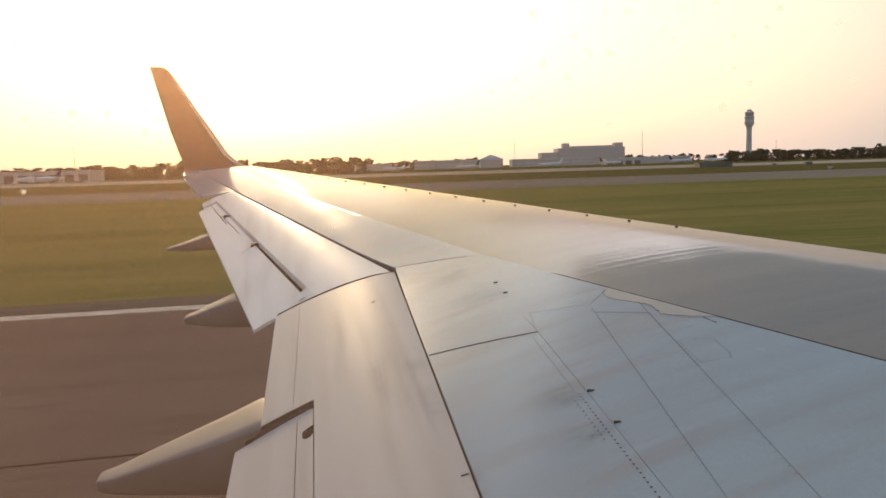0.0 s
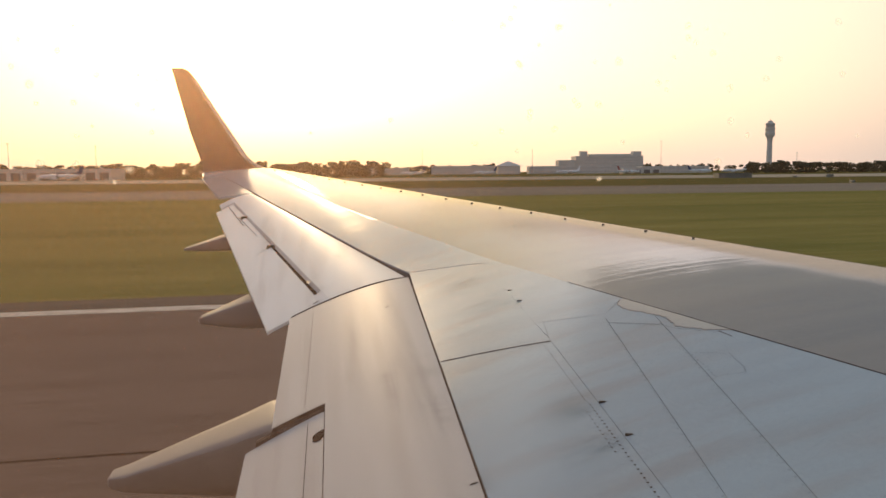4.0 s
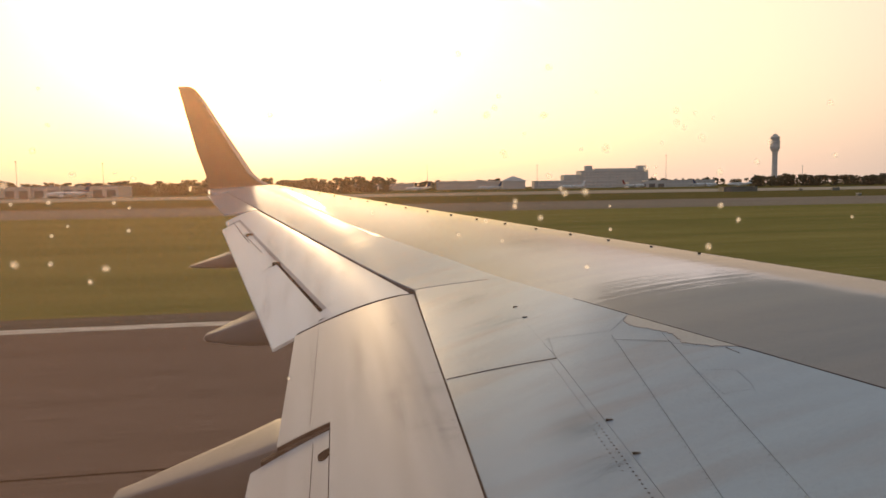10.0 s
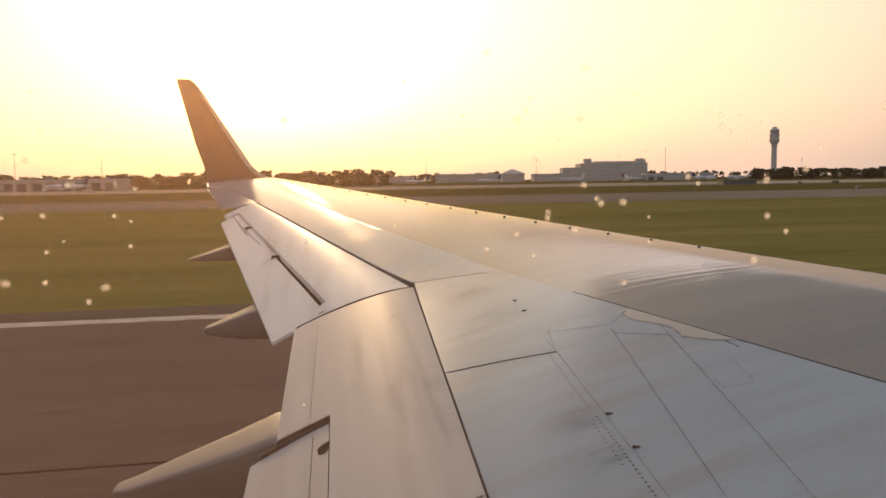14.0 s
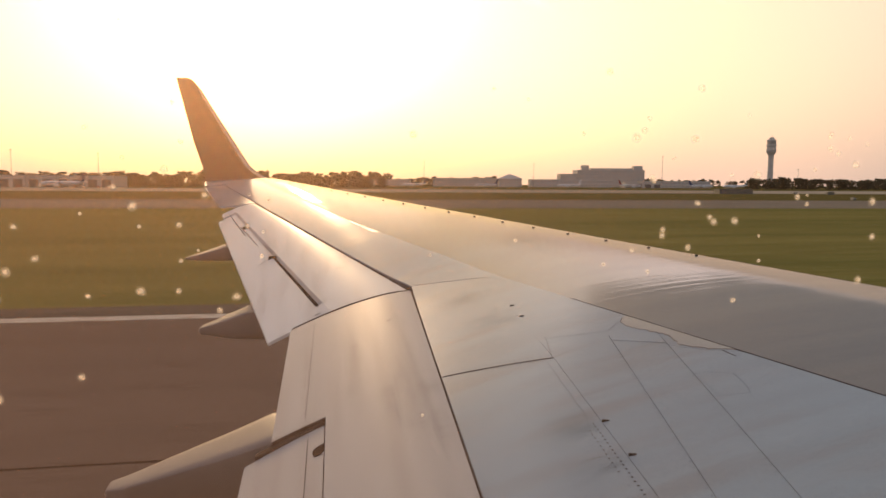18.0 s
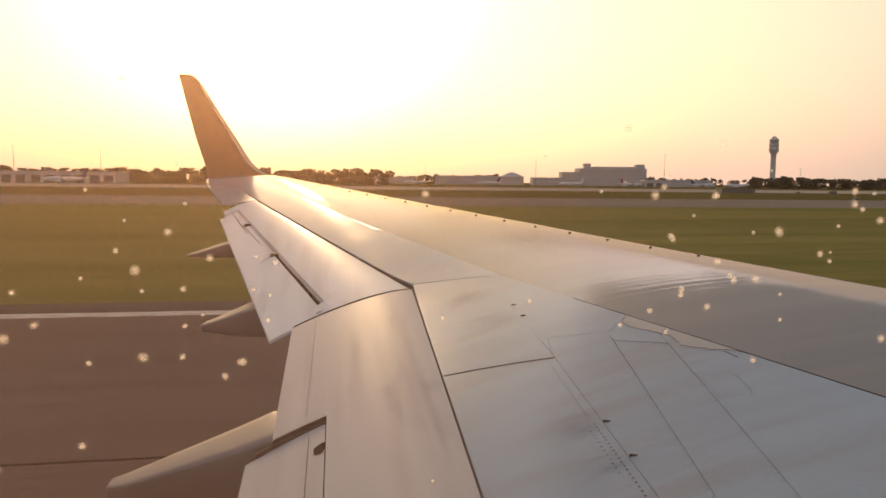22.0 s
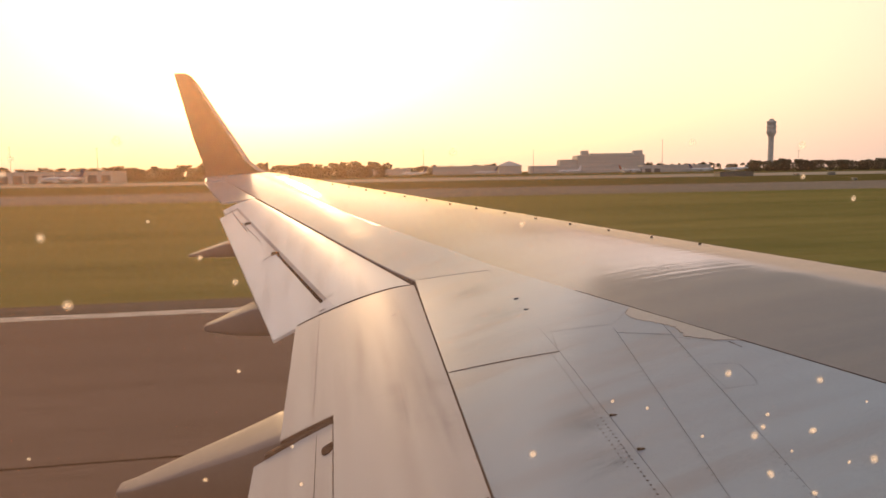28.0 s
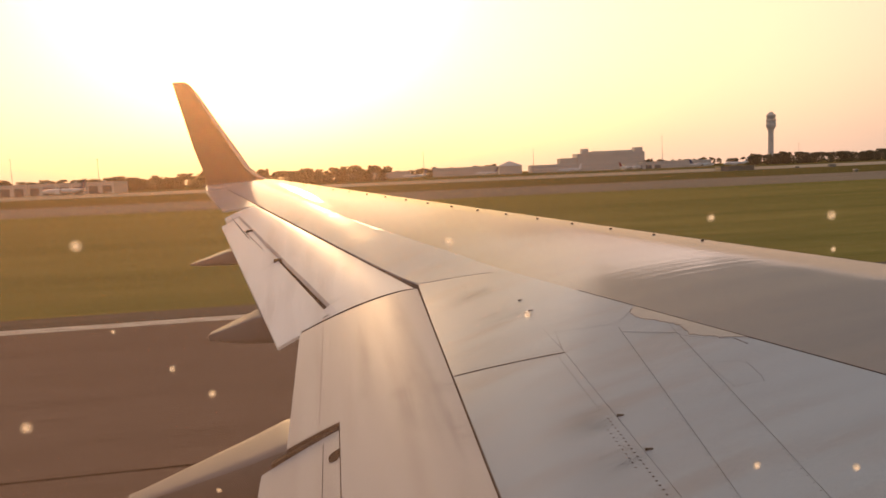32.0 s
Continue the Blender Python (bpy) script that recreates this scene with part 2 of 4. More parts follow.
# white wing paint with the sky's blue put into its base colour
WING_WHITE = aircraft_paint("wing_white_sky_tinted_paint", (0.304, 0.388, 0.480), (0.284, 0.358, 0.440), 0.15, 0.0, 0.58, scale=1.0, stretch=(0.4, 3.0, 1), bump=0.10, bump_scale=1.3, soil=(0.27, 0.245, 0.23), soiled=0.40, run=(0.55, 4.2, 1))
# darker copy for the inboard flap: its shade is in the base colour
FLAP_SHADE_WHITE = aircraft_paint("shaded_white_flap_paint", (0.535, 0.522, 0.52), (0.49, 0.474, 0.468), 0.42, 0.0, 0.31, 0.9, (6.0, 0.35, 1), bump=0.0, uneven=0.05, soil=(0.30, 0.24, 0.20), soiled=0.22, run=(7.0, 0.25, 1))
# brighter copy for the outboard flap: its grazing light is in the colour
FLAP_LIT_WHITE = aircraft_paint("lit_white_flap_paint", (0.88, 0.86, 0.84), (0.83, 0.80, 0.77), 0.36, 0.02, 0.30, 0.9, (4.0, 0.5, 1), bump=0.0, uneven=0.05, soil=(0.45, 0.38, 0.33), soiled=0.34, run=(5.5, 0.5, 1))
WING_GRAY = aircraft_paint("wing_bare_gray_skin", (0.180, 0.196, 0.216), (0.208, 0.219, 0.232), 0.05, 0.06, 0.43, 0.8, (0.10, 6.0, 1), 0.10, 2.2, soiled=0.22, run=(0.5, 1.6, 1))
SLAT_GRAY = aircraft_paint("slat_dull_gray_paint", (0.15, 0.155, 0.165), (0.18, 0.182, 0.188), 0.22, 0.03, 0.20, 0.8, (0.10, 6.0, 1), 0.05, 2.2, soiled=0.2, run=(0.5, 1.6, 1))
EDGE = material("pale_edge_paint", (0.62, 0.52, 0.47), 0.4, 0, 0.06, 2, gloss=0.2)
BEIGE = material("beige_filler", (0.30, 0.325, 0.34), 0.4, 0, 0.08, 2.0, second=(0.33, 0.335, 0.335), gloss=0.2)
SOOTY = material("faded_stencil_ink", (0.06, 0.052, 0.05), 0.7, 0, 0.2, 5, gloss=0.1)
FAINT = material("faint_seam_filler", (0.38, 0.345, 0.325), 0.7, 0, 0.15, 4, gloss=0.1)
# colour of the shade painted at the flap step
SHADED = material("brown_step_shade", (0.13, 0.092, 0.078), 0.8, 0, 0.2, 6, gloss=0.05)
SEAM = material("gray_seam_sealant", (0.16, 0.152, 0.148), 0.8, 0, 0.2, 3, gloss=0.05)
# for sealed joints, and for sheets that stand in for shade in gaps
GROOVE = material("dark_sealant_and_shade", (0.055, 0.040, 0.034), 0.8, 0, 0.2, 3, gloss=0.0)
RUBBER = material("dark_rubber", (0.03, 0.03, 0.03), 0.7, 0, 0.2, 4)
NAVY = material("winglet_dark_paint", (0.060, 0.032, 0.045), 0.5, 0, 0.1, 2, gloss=0.06)
FAIRING = material("fairing_gray_paint", (0.235, 0.21, 0.205), 0.42, 0, 0.1, 2, (0.5, 2, 1), 0.02, 8, gloss=0.3)
FUSE = material("fuselage_white_paint", (0.72, 0.72, 0.72), 0.3, 0, 0.04, 1.0)
STEEL = material("worn_steel", (0.25, 0.24, 0.23), 0.45, 0.7, 0.2, 8)
ASPHALT = material("runway_asphalt", (0.172, 0.132, 0.117), 0.85, 0, 0.2, 0.5, (0.08, 1.0, 1), 0.25, 60, second=(0.138, 0.107, 0.097), gloss=0.0)
SHOULDER = material("shoulder_asphalt", (0.14, 0.125, 0.11), 0.9, 0, 0.2, 0.6, (0.06, 1.2, 1), 0.2, 60, gloss=0.0)
TAXI = material("taxiway_concrete", (0.22, 0.20, 0.17), 0.9, 0, 0.15, 0.1, (0.1, 1, 1), gloss=0.0)
APRON = material("apron_concrete", (0.36, 0.33, 0.28), 0.9, 0, 0.12, 0.03, (0.1, 1, 1), gloss=0.0)
LINE = material("worn_line_paint", (0.62, 0.58, 0.52), 0.8, 0, 0.25, 3.0, (0.3, 1, 1), second=(0.38, 0.34, 0.3), gloss=0.0)
GRASS = material("mown_grass", (0.148, 0.152, 0.050), 0.95, 0, 0.25, 0.07, (0.12, 1.8, 1), 0.6, 30, second=(0.24, 0.21, 0.075), cover=(0.38, 0.66), gloss=0.0)
DRYGRASS = material("dry_grass", (0.12, 0.105, 0.04), 0.95, 0, 0.2, 0.05, (0.2, 1.5, 1), 0.5, 30, second=(0.075, 0.085, 0.03), gloss=0.0)
# far leaves are lightened: some air haze is in their colour
LEAF = material("far_tree_leaves", (0.12, 0.112, 0.07), 0.9, 0, 0.3, 0.08, second=(0.14, 0.125, 0.075), gloss=0.0)
TRUNK = material("tree_bark", (0.10, 0.075, 0.05), 0.95, 0, 0.2, 2, gloss=0.0)
WALL = material("pale_wall_panels", (0.60, 0.57, 0.53), 0.8, 0, 0.08, 0.1, (1, 1, 2), gloss=0.0)
# lightened too, with the haze of distance in the base colour
WALL2 = material("warm_concrete_wall", (0.60, 0.56, 0.51), 0.85, 0, 0.1, 0.08, gloss=0.0)
ROOF = material("pale_flat_roof", (0.62, 0.60, 0.57), 0.7, 0, 0.1, 0.05, gloss=0.0)
DARK = material("dark_opening", (0.20, 0.18, 0.165), 0.5, 0, 0.1, 0.2, gloss=0.0)
# glazing paled towards the wall's tone, the air's haze put into its colour
FARGLASS = material("far_glazing_paled_for_haze", (0.42, 0.39, 0.355), 0.3, 0, 0.05, 0.2)
PANE = material("dark_window_glass", (0.05, 0.055, 0.06), 0.12, 0, 0.05, 0.2)
JET = material("jet_white_paint", (0.80, 0.80, 0.80), 0.35, 0, 0.04, 0.1)
JETBLUE = material("jet_tail_blue", (0.03, 0.05, 0.12), 0.35, 0, 0.04, 0.1)
JETRED = material("jet_tail_red", (0.25, 0.04, 0.03), 0.35, 0, 0.04, 0.1)
GREENBOX = material("green_sheet_wall", (0.13, 0.14, 0.12), 0.7, 0, 0.1, 0.3)


def veiled_acrylic():
    """Cabin window: mostly clear, its weak warm scatter standing for glare and haze."""
    m = bpy.data.materials.new("veiled_acrylic")
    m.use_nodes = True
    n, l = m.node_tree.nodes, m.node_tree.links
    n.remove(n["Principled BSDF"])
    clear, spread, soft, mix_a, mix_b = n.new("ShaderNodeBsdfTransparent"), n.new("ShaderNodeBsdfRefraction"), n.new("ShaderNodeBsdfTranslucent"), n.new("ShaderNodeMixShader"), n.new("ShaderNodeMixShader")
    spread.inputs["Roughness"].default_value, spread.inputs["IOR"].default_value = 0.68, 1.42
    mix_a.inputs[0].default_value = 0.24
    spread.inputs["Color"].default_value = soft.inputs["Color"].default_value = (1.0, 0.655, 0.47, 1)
    # the glare veil put in is stronger towards the lower aft corner
    tc, sep, patch, veil_pos = n.new("ShaderNodeTexCoord"), n.new("ShaderNodeSeparateXYZ"), n.new("ShaderNodeTexNoise"), n.new("ShaderNodeMath")
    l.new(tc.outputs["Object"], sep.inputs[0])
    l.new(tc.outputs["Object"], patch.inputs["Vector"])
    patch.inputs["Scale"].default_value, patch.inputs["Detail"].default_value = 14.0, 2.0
    veil_pos.operation = "MULTIPLY_ADD"
    veil_pos.inputs[1].default_value = 0.06
    veil_tilt = n.new("ShaderNodeMath")
    veil_tilt.operation = "MULTIPLY_ADD"
    veil_tilt.inputs[1].default_value = 0.20
    l.new(sep.outputs["Z"], veil_tilt.inputs[0])
    l.new(sep.outputs["X"], veil_tilt.inputs[2])
    l.new(patch.outputs["Fac"], veil_pos.inputs[0])
    l.new(veil_tilt.outputs[0], veil_pos.inputs[2])
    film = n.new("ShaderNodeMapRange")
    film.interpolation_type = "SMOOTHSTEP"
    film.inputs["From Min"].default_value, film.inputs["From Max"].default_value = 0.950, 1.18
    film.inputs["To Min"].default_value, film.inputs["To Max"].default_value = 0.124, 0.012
    l.new(veil_pos.outputs[0], film.inputs["Value"])
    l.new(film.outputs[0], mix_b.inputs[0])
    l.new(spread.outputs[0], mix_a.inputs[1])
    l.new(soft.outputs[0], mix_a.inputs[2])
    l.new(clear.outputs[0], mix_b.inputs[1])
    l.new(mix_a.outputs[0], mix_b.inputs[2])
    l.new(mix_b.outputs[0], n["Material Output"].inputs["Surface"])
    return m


PANE_VEIL = veiled_acrylic()


def film_material(name, col, most, rim, grain, wet=False, run=(0.5, 1.4, 1)):
    """A film that thins out towards its edge: soot, or a soft water drop."""
    m = bpy.data.materials.new(name)
    m.use_nodes = True
    n, l = m.node_tree.nodes, m.node_tree.links
    n.remove(n["Principled BSDF"])
    tc, mp, ln, mr = n.new("ShaderNodeTexCoord"), n.new("ShaderNodeMapping"), n.new("ShaderNodeVectorMath"), n.new("ShaderNodeMapRange")
    mp.inputs["Location"].default_value, mp.inputs["Scale"].default_value = (-1, -1, 0), (2, 2, 0)
    ln.operation = "LENGTH"
    l.new(tc.outputs["Generated"], mp.inputs[0])
    l.new(mp.outputs[0], ln.inputs[0])
    mr.interpolation_type = "SMOOTHSTEP"
    mr.inputs["From Min"].default_value, mr.inputs["From Max"].default_value = 1.0, rim
    mr.inputs["To Min"].default_value, mr.inputs["To Max"].default_value = 0.0, most
    l.new(ln.outputs["Value"], mr.inputs["Value"])
    ns, mu = n.new("ShaderNodeTexNoise"), n.new("ShaderNodeMath")
    ns.inputs["Scale"].default_value, ns.inputs["Detail"].default_value = grain, 6.0
    gp = n.new("ShaderNodeMapping")
    gp.inputs["Scale"].default_value = run
    l.new(tc.outputs["Object"], gp.inputs[0])
    l.new(gp.outputs[0], ns.inputs["Vector"])
    nr = n.new("ShaderNodeMapRange")
    nr.inputs["From Min"].default_value, nr.inputs["From Max"].default_value = 0.36, 0.66
    l.new(ns.outputs["Fac"], nr.inputs["Value"])
    mu.operation = "MULTIPLY"
    l.new(mr.outputs[0], mu.inputs[0])
    mu.inputs[1].default_value = 1.0
    if grain:
        l.new(nr.outputs[0], mu.inputs[1])
    clear, body, mix = n.new("ShaderNodeBsdfTransparent"), n.new("ShaderNodeBsdfTranslucent" if wet else "ShaderNodeBsdfDiffuse"), n.new("ShaderNodeMixShader")
    body.inputs["Color"].default_value = (*col, 1)
    l.new(mu.outputs[0], mix.inputs[0])
    l.new(clear.outputs[0], mix.inputs[1])
    l.new(body.outputs[0], mix.inputs[2])
    l.new(mix.outputs[0], n["Material Output"].inputs["Surface"])
    return m


SOOT = film_material("soot_film", (0.10, 0.092, 0.087), 0.15, 0.0, 6.0, run=(0.3, 3.0, 1))
SMUDGE = film_material("oily_soot_smudge", (0.10, 0.088, 0.082), 0.14, 0.0, 9.0, run=(0.45, 2.6, 1))
RUNS = film_material("streaked_soot_film", (0.20, 0.13, 0.09), 0.08, 0.0, 6.0, run=(2.2, 0.12, 1))
DROP = film_material("water_drop", (0.98, 0.95, 0.90), 0.34, 0.0, 0.0, True)
CARS = [material("car_paint", c, 0.3, 0, 0.05, 1) for c in ((0.5, 0.5, 0.5), (0.1, 0.1, 0.11), (0.3, 0.05, 0.04), (0.6, 0.58, 0.55))]


# ---------- mesh helpers ----------
def mesh_of(bm, mat, name, smooth=False):
    me = bpy.data.meshes.new(name)
    bmesh.ops.recalc_face_normals(bm, faces=bm.faces)
    bm.to_mesh(me)
    bm.free()
    me.materials.append(mat)
    if smooth:
        me.polygons.foreach_set("use_smooth", [True] * len(me.polygons))
        me.set_sharp_from_angle(angle=radians(35))
    return me


def part(name, bm, mat, parent=None, label="", smooth=False):
    ob = new(name, mesh_of(bm, mat, name, smooth))
    if parent is not None:
        ob.parent = parent
    if label:
        ob["label"] = label
    return ob


def thing(name, label, category, group="", kind="", at=None):
    ob = new(name)
    ob.empty_display_size = 0.5
    if at:
        ob.location = at
    return tagged(ob, label, category, group, kind)


def box(bm, x0, x1, y0, y1, z0, z1):
    v = [bm.verts.new(p) for p in ((x0, y0, z0), (x1, y0, z0), (x1, y1, z0), (x0, y1, z0), (x0, y0, z1), (x1, y0, z1), (x1, y1, z1), (x0, y1, z1))]
    for f in ((0, 3, 2, 1), (4, 5, 6, 7), (0, 1, 5, 4), (1, 2, 6, 5), (2, 3, 7, 6), (3, 0, 4, 7)):
        bm.faces.new([v[k] for k in f])
    return bm


def boxed(*args, bevel=0.0):
    bm = box(bmesh.new(), *args)
    if bevel:
        bmesh.ops.bevel(bm, geom=bm.edges[:], offset=bevel, segments=2, affect="EDGES")
    return bm


def loft(bm, rings, closed=True, caps=True):
    """Rings of points, all of one length, joined in order."""
    vs = [[bm.verts.new(p) for p in ring] for ring in rings]
    n = len(vs[0])
    for a, b in zip(vs, vs[1:]):
        for k in range(n if closed else n - 1):
            bm.faces.new((a[k], a[(k + 1) % n], b[(k + 1) % n], b[k]))
    if caps and closed:
        bm.faces.new(vs[0][::-1])
        bm.faces.new(vs[-1])
    return bm


def slab(bm, grid, depth):
    """A sheet of points grid[i][j] with its own thickness below."""
    nu, nv = len(grid), len(grid[0])
    top = [[bm.verts.new(p) for p in row] for row in grid]
    low = [[bm.verts.new((p[0], p[1], p[2] - depth)) for p in row] for row in grid]
    for i in range(nu - 1):
        for j in range(nv - 1):
            bm.faces.new((top[i][j], top[i + 1][j], top[i + 1][j + 1], top[i][j + 1]))
            bm.faces.new((low[i][j], low[i][j + 1], low[i + 1][j + 1], low[i + 1][j]))
    for i in range(nu - 1):
        bm.faces.new((top[i][0], low[i][0], low[i + 1][0], top[i + 1][0]))
        bm.faces.new((top[i][-1], top[i + 1][-1], low[i + 1][-1], low[i][-1]))
    for j in range(nv - 1):
        bm.faces.new((top[0][j], top[0][j + 1], low[0][j + 1], low[0][j]))
        bm.faces.new((top[-1][j], low[-1][j], low[-1][j + 1], top[-1][j + 1]))
    return bm


# ---------- ground ----------
def ground_strip(name, y0, y1, z, mat, label, category, x0=-2600, x1=2600):
    ob = new(name, mesh_of(boxed(x0, x1, y0, y1, z - 0.3, z), mat, name))
    return tagged(ob, label, category, kind="structure")


ground = new("ground", mesh_of(boxed(-4600, 4600, -4600, 4600, -0.7, -0.012), GRASS, "ground"))
tagged(ground, "mown green airfield grass reaching the horizon", "grass", kind="structure")
ground_strip("road", -33.5, 28.4, 0.0, ASPHALT, "dark worn asphalt runway with joints", "runway")
ground_strip("pavement", 29.3, 31.6, 0.004, SHOULDER, "pale weathered asphalt runway shoulder", "shoulder")
ground_strip("trim", 28.4, 29.3, 0.006, LINE, "worn white painted runway edge line", "runway line")
ground_strip("road", 150, 229, 0.0, TAXI, "pale concrete parallel taxiway", "taxiway")
ground_strip("ground", 229, 420, -0.006, DRYGRASS, "dry yellowish grass between the taxiways", "grass")
ground_strip("pavement", 420, 640, 0.004, APRON, "pale concrete apron before the terminal", "apron")
ground_strip("ground", 640, 2400, -0.004, DRYGRASS, "dry grass and worn ground round the terminal", "ground")
joint = bmesh.new()
box(joint, -400, 400, 13.7, 13.79, -0.05, 0.006)
tagged(part("trim", joint, GROOVE), "dark sealed joints along the runway", "joint", kind="structure")

# ---------- the wing's plan ----------
KINK, TIP = 7.47, 16.6
SWEEP = math.tan(radians(32.6))


def base_z(y):
    """Height of the wing's upper skin along the gap before the flaps."""
    return 3.2 + 0.115 * y


def gap_x(y):
    return 0.96 - 0.038 * (KINK - y) if y < KINK else 0.96 - (y - KINK) * 0.327


def front_x(y):
    """The chord's reference line, ahead of the rounded nose."""
    return -0.62 + (17.2 - y) * SWEEP


def soft_gap(y):
    """The gap line with its bend eased, for the skin's curvature."""
    return 0.96 + 0.038 * (y - KINK) - 0.365 * 0.45 * math.log1p(math.exp((y - KINK) / 0.45))


# slope of the upper skin along the chord: flat to past the middle, then a rounded nose
SLOPES = ((0.0, 0.36), (0.35, 0.108), (0.47, 0.052), (0.507, 0.0), (0.590, -0.055), (0.638, -0.38), (0.7745, -1.2))
NOSE = SLOPES[-1][0]


def rise(s):
    z = 0.0
    for (a, g), (b, h) in zip(SLOPES, SLOPES[1:]):
        if s <= b:
            return z + g * (s - a) + (h - g) * (s - a) ** 2 / (2 * (b - a))
        z += (g + h) / 2 * (b - a)
    return z


def nose_x(y):
    return soft_gap(y) + NOSE * (front_x(y) - soft_gap(y))


def top_z(x, y):
    c0 = front_x(y) - soft_gap(y)
    return base_z(y) + c0 * rise(max(0.0, min(NOSE, (x - soft_gap(y)) / c0)))


def flap_len(y):
    if y < KINK:
        return 1.245 - 0.02 * (KINK - y)
    return 1.47 + (y - KINK) * (0.72 - 1.47) / (13.8 - KINK)


def flap_z(y, q):
    return base_z(y) - (0.337 if y > KINK else 0.313) * flap_len(y) * q ** 1.5


airliner = thing("airliner", "white and gray airliner with dark winglet standing on the runway", "airplane")


def box_ring(y, drop):
    """The wing's closed section at y, its top lowered by drop."""
    g, c0 = gap_x(y), nose_x(y) - gap_x(y)
    up = [(g + c0 * s, y, top_z(g + c0 * s, y) - drop) for s in (0, 0.06, 0.14, 0.24, 0.36, 0.46, 0.55, 0.62, 0.68, 0.74, 0.79, 0.83, 0.87, 0.91, 0.95, 0.98, 1.0)]
    low = [(g + c0 * s, y, base_z(y) - 0.075 * c0 - c0 * (0.10 * math.sin(math.pi * s))) for s in (0.985, 0.9, 0.7, 0.4, 0.15, 0.0)]
    return up + low


stations = [-0.9 + (TIP + 0.9) * k / 46 for k in range(47)]
wing = part("wing", loft(bmesh.new(), [box_ring(y, 0.010) for y in stations]), SEAM, airliner, smooth=False)


def skin(name, y0, y1, xa, xb, mat, lift=0.0, ny=None, nx=10, label="", margin=0.006, parent=None):
    """A skin panel from line xa(y) forward to line xb(y), between y0 and y1 (numbers or slanted pairs at xa and xb)."""
    a0, b0 = (y0, y0) if not isinstance(y0, tuple) else y0
    a1, b1 = (y1, y1) if not isinstance(y1, tuple) else y1
    ny = ny or max(6, int((a1 - a0) * 4))
    grid = []
    for i in range(ny + 1):
        row, u = [], i / ny
        for j in range(nx + 1):
            v = j / nx
            lo, hi = a0 + (b0 - a0) * v + margin, a1 + (b1 - a1) * v - margin
            y = lo + (hi - lo) * u
            x = (xa(y) + margin) * (1 - v) + (xb(y) - margin) * v
            row.append((x, y, top_z(x, y) + lift))
        grid.append(row)
    return part(name, slab(bmesh.new(), grid, 0.008 + lift), mat, parent or wing, label, smooth=True)


def spoiler_x(y):
    return 1.597 + (y - 4.74) * (0.054 if y < 4.74 else 0.021) if y < 7.02 else 1.645 - (y - 7.02) * 0.318


def line_b(y):
    return 2.040 + 0.166 * (y - 4.84)


def line_c(y):
    return 2.292 + 0.169 * (y - 4.45)


def spar_x(y):
    return 1.47 - 0.362 * (y - 8) if y > 8 else 1.47 + 0.287 * (8 - y)


def slat_x(y):
    return nose_x(y) - 0.13 * (nose_x(y) - gap_x(y))


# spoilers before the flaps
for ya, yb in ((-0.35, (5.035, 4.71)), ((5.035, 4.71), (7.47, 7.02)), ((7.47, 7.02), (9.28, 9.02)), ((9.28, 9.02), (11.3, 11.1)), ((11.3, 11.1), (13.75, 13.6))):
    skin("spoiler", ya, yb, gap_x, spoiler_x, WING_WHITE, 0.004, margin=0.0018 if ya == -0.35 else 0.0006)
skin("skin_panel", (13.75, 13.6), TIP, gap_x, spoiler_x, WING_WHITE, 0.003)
# narrow panels between spoilers and spar line
skin("skin_panel", -0.35, (5.055, 4.87), spoiler_x, line_b, WING_WHITE, 0.003, margin=0.0018)
skin("skin_panel", -0.35, (4.72, 4.45), line_b, line_c, WING_WHITE, 0.0025, margin=0.0018)
skin("skin_panel", -0.35, (4.42, 4.05), line_c, spar_x, WING_WHITE, 0.003, margin=0.0018)
skin("skin_panel", (4.724, 4.454), (4.905, 4.74), line_b, line_c, WING_WHITE, 0.0028, margin=0.0015)
skin("skin_panel", (4.424, 4.054), (4.735, 4.605), line_c, spar_x, WING_WHITE, 0.002, margin=0.002)
# ragged strip of old filler along the spar
RAGGED = ((4.10, 2.585), (4.19, 2.470), (4.28, 2.402), (4.37, 2.346), (4.45, 2.352), (4.54, 2.371), (4.63, 2.332), (4.76, 2.269), (4.90, 2.213), (5.00, 2.206), (5.10, 2.270))
rag_rng, rag = random.Random(5), []
for k in range(61):
    ry = 4.10 + k / 60
    for (y0, x0), (y1, x1) in zip(RAGGED, RAGGED[1:]):
        if y0 <= ry <= y1 + 1e-6:
            edge = x0 + (x1 - x0) * (ry - y0) / (y1 - y0) + rag_rng.uniform(-0.012, 0.012)
    outer = spar_x(ry) - 0.006
    rag.append([(x, ry, top_z(x, ry) + 0.0055) for x in (min(edge, outer - 0.002), (min(edge, outer - 0.002) + outer) / 2, outer)])
part("filler_edge", slab(bmesh.new(), [[(p[0][0] - 0.0022, p[0][1], p[0][2] + 0.001), (p[0][0] + 0.001, p[0][1], p[0][2] + 0.001)] for p in rag], 0.003), FAINT, wing)
part("filler_strip", slab(bmesh.new(), rag, 0.004), BEIGE, wing, "ragged strip of beige filler along the spar", smooth=True)
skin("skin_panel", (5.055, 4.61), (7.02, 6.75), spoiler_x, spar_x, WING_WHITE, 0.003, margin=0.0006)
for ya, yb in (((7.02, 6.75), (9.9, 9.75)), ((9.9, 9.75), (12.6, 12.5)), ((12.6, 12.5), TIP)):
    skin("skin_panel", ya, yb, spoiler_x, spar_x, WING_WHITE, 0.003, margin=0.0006)
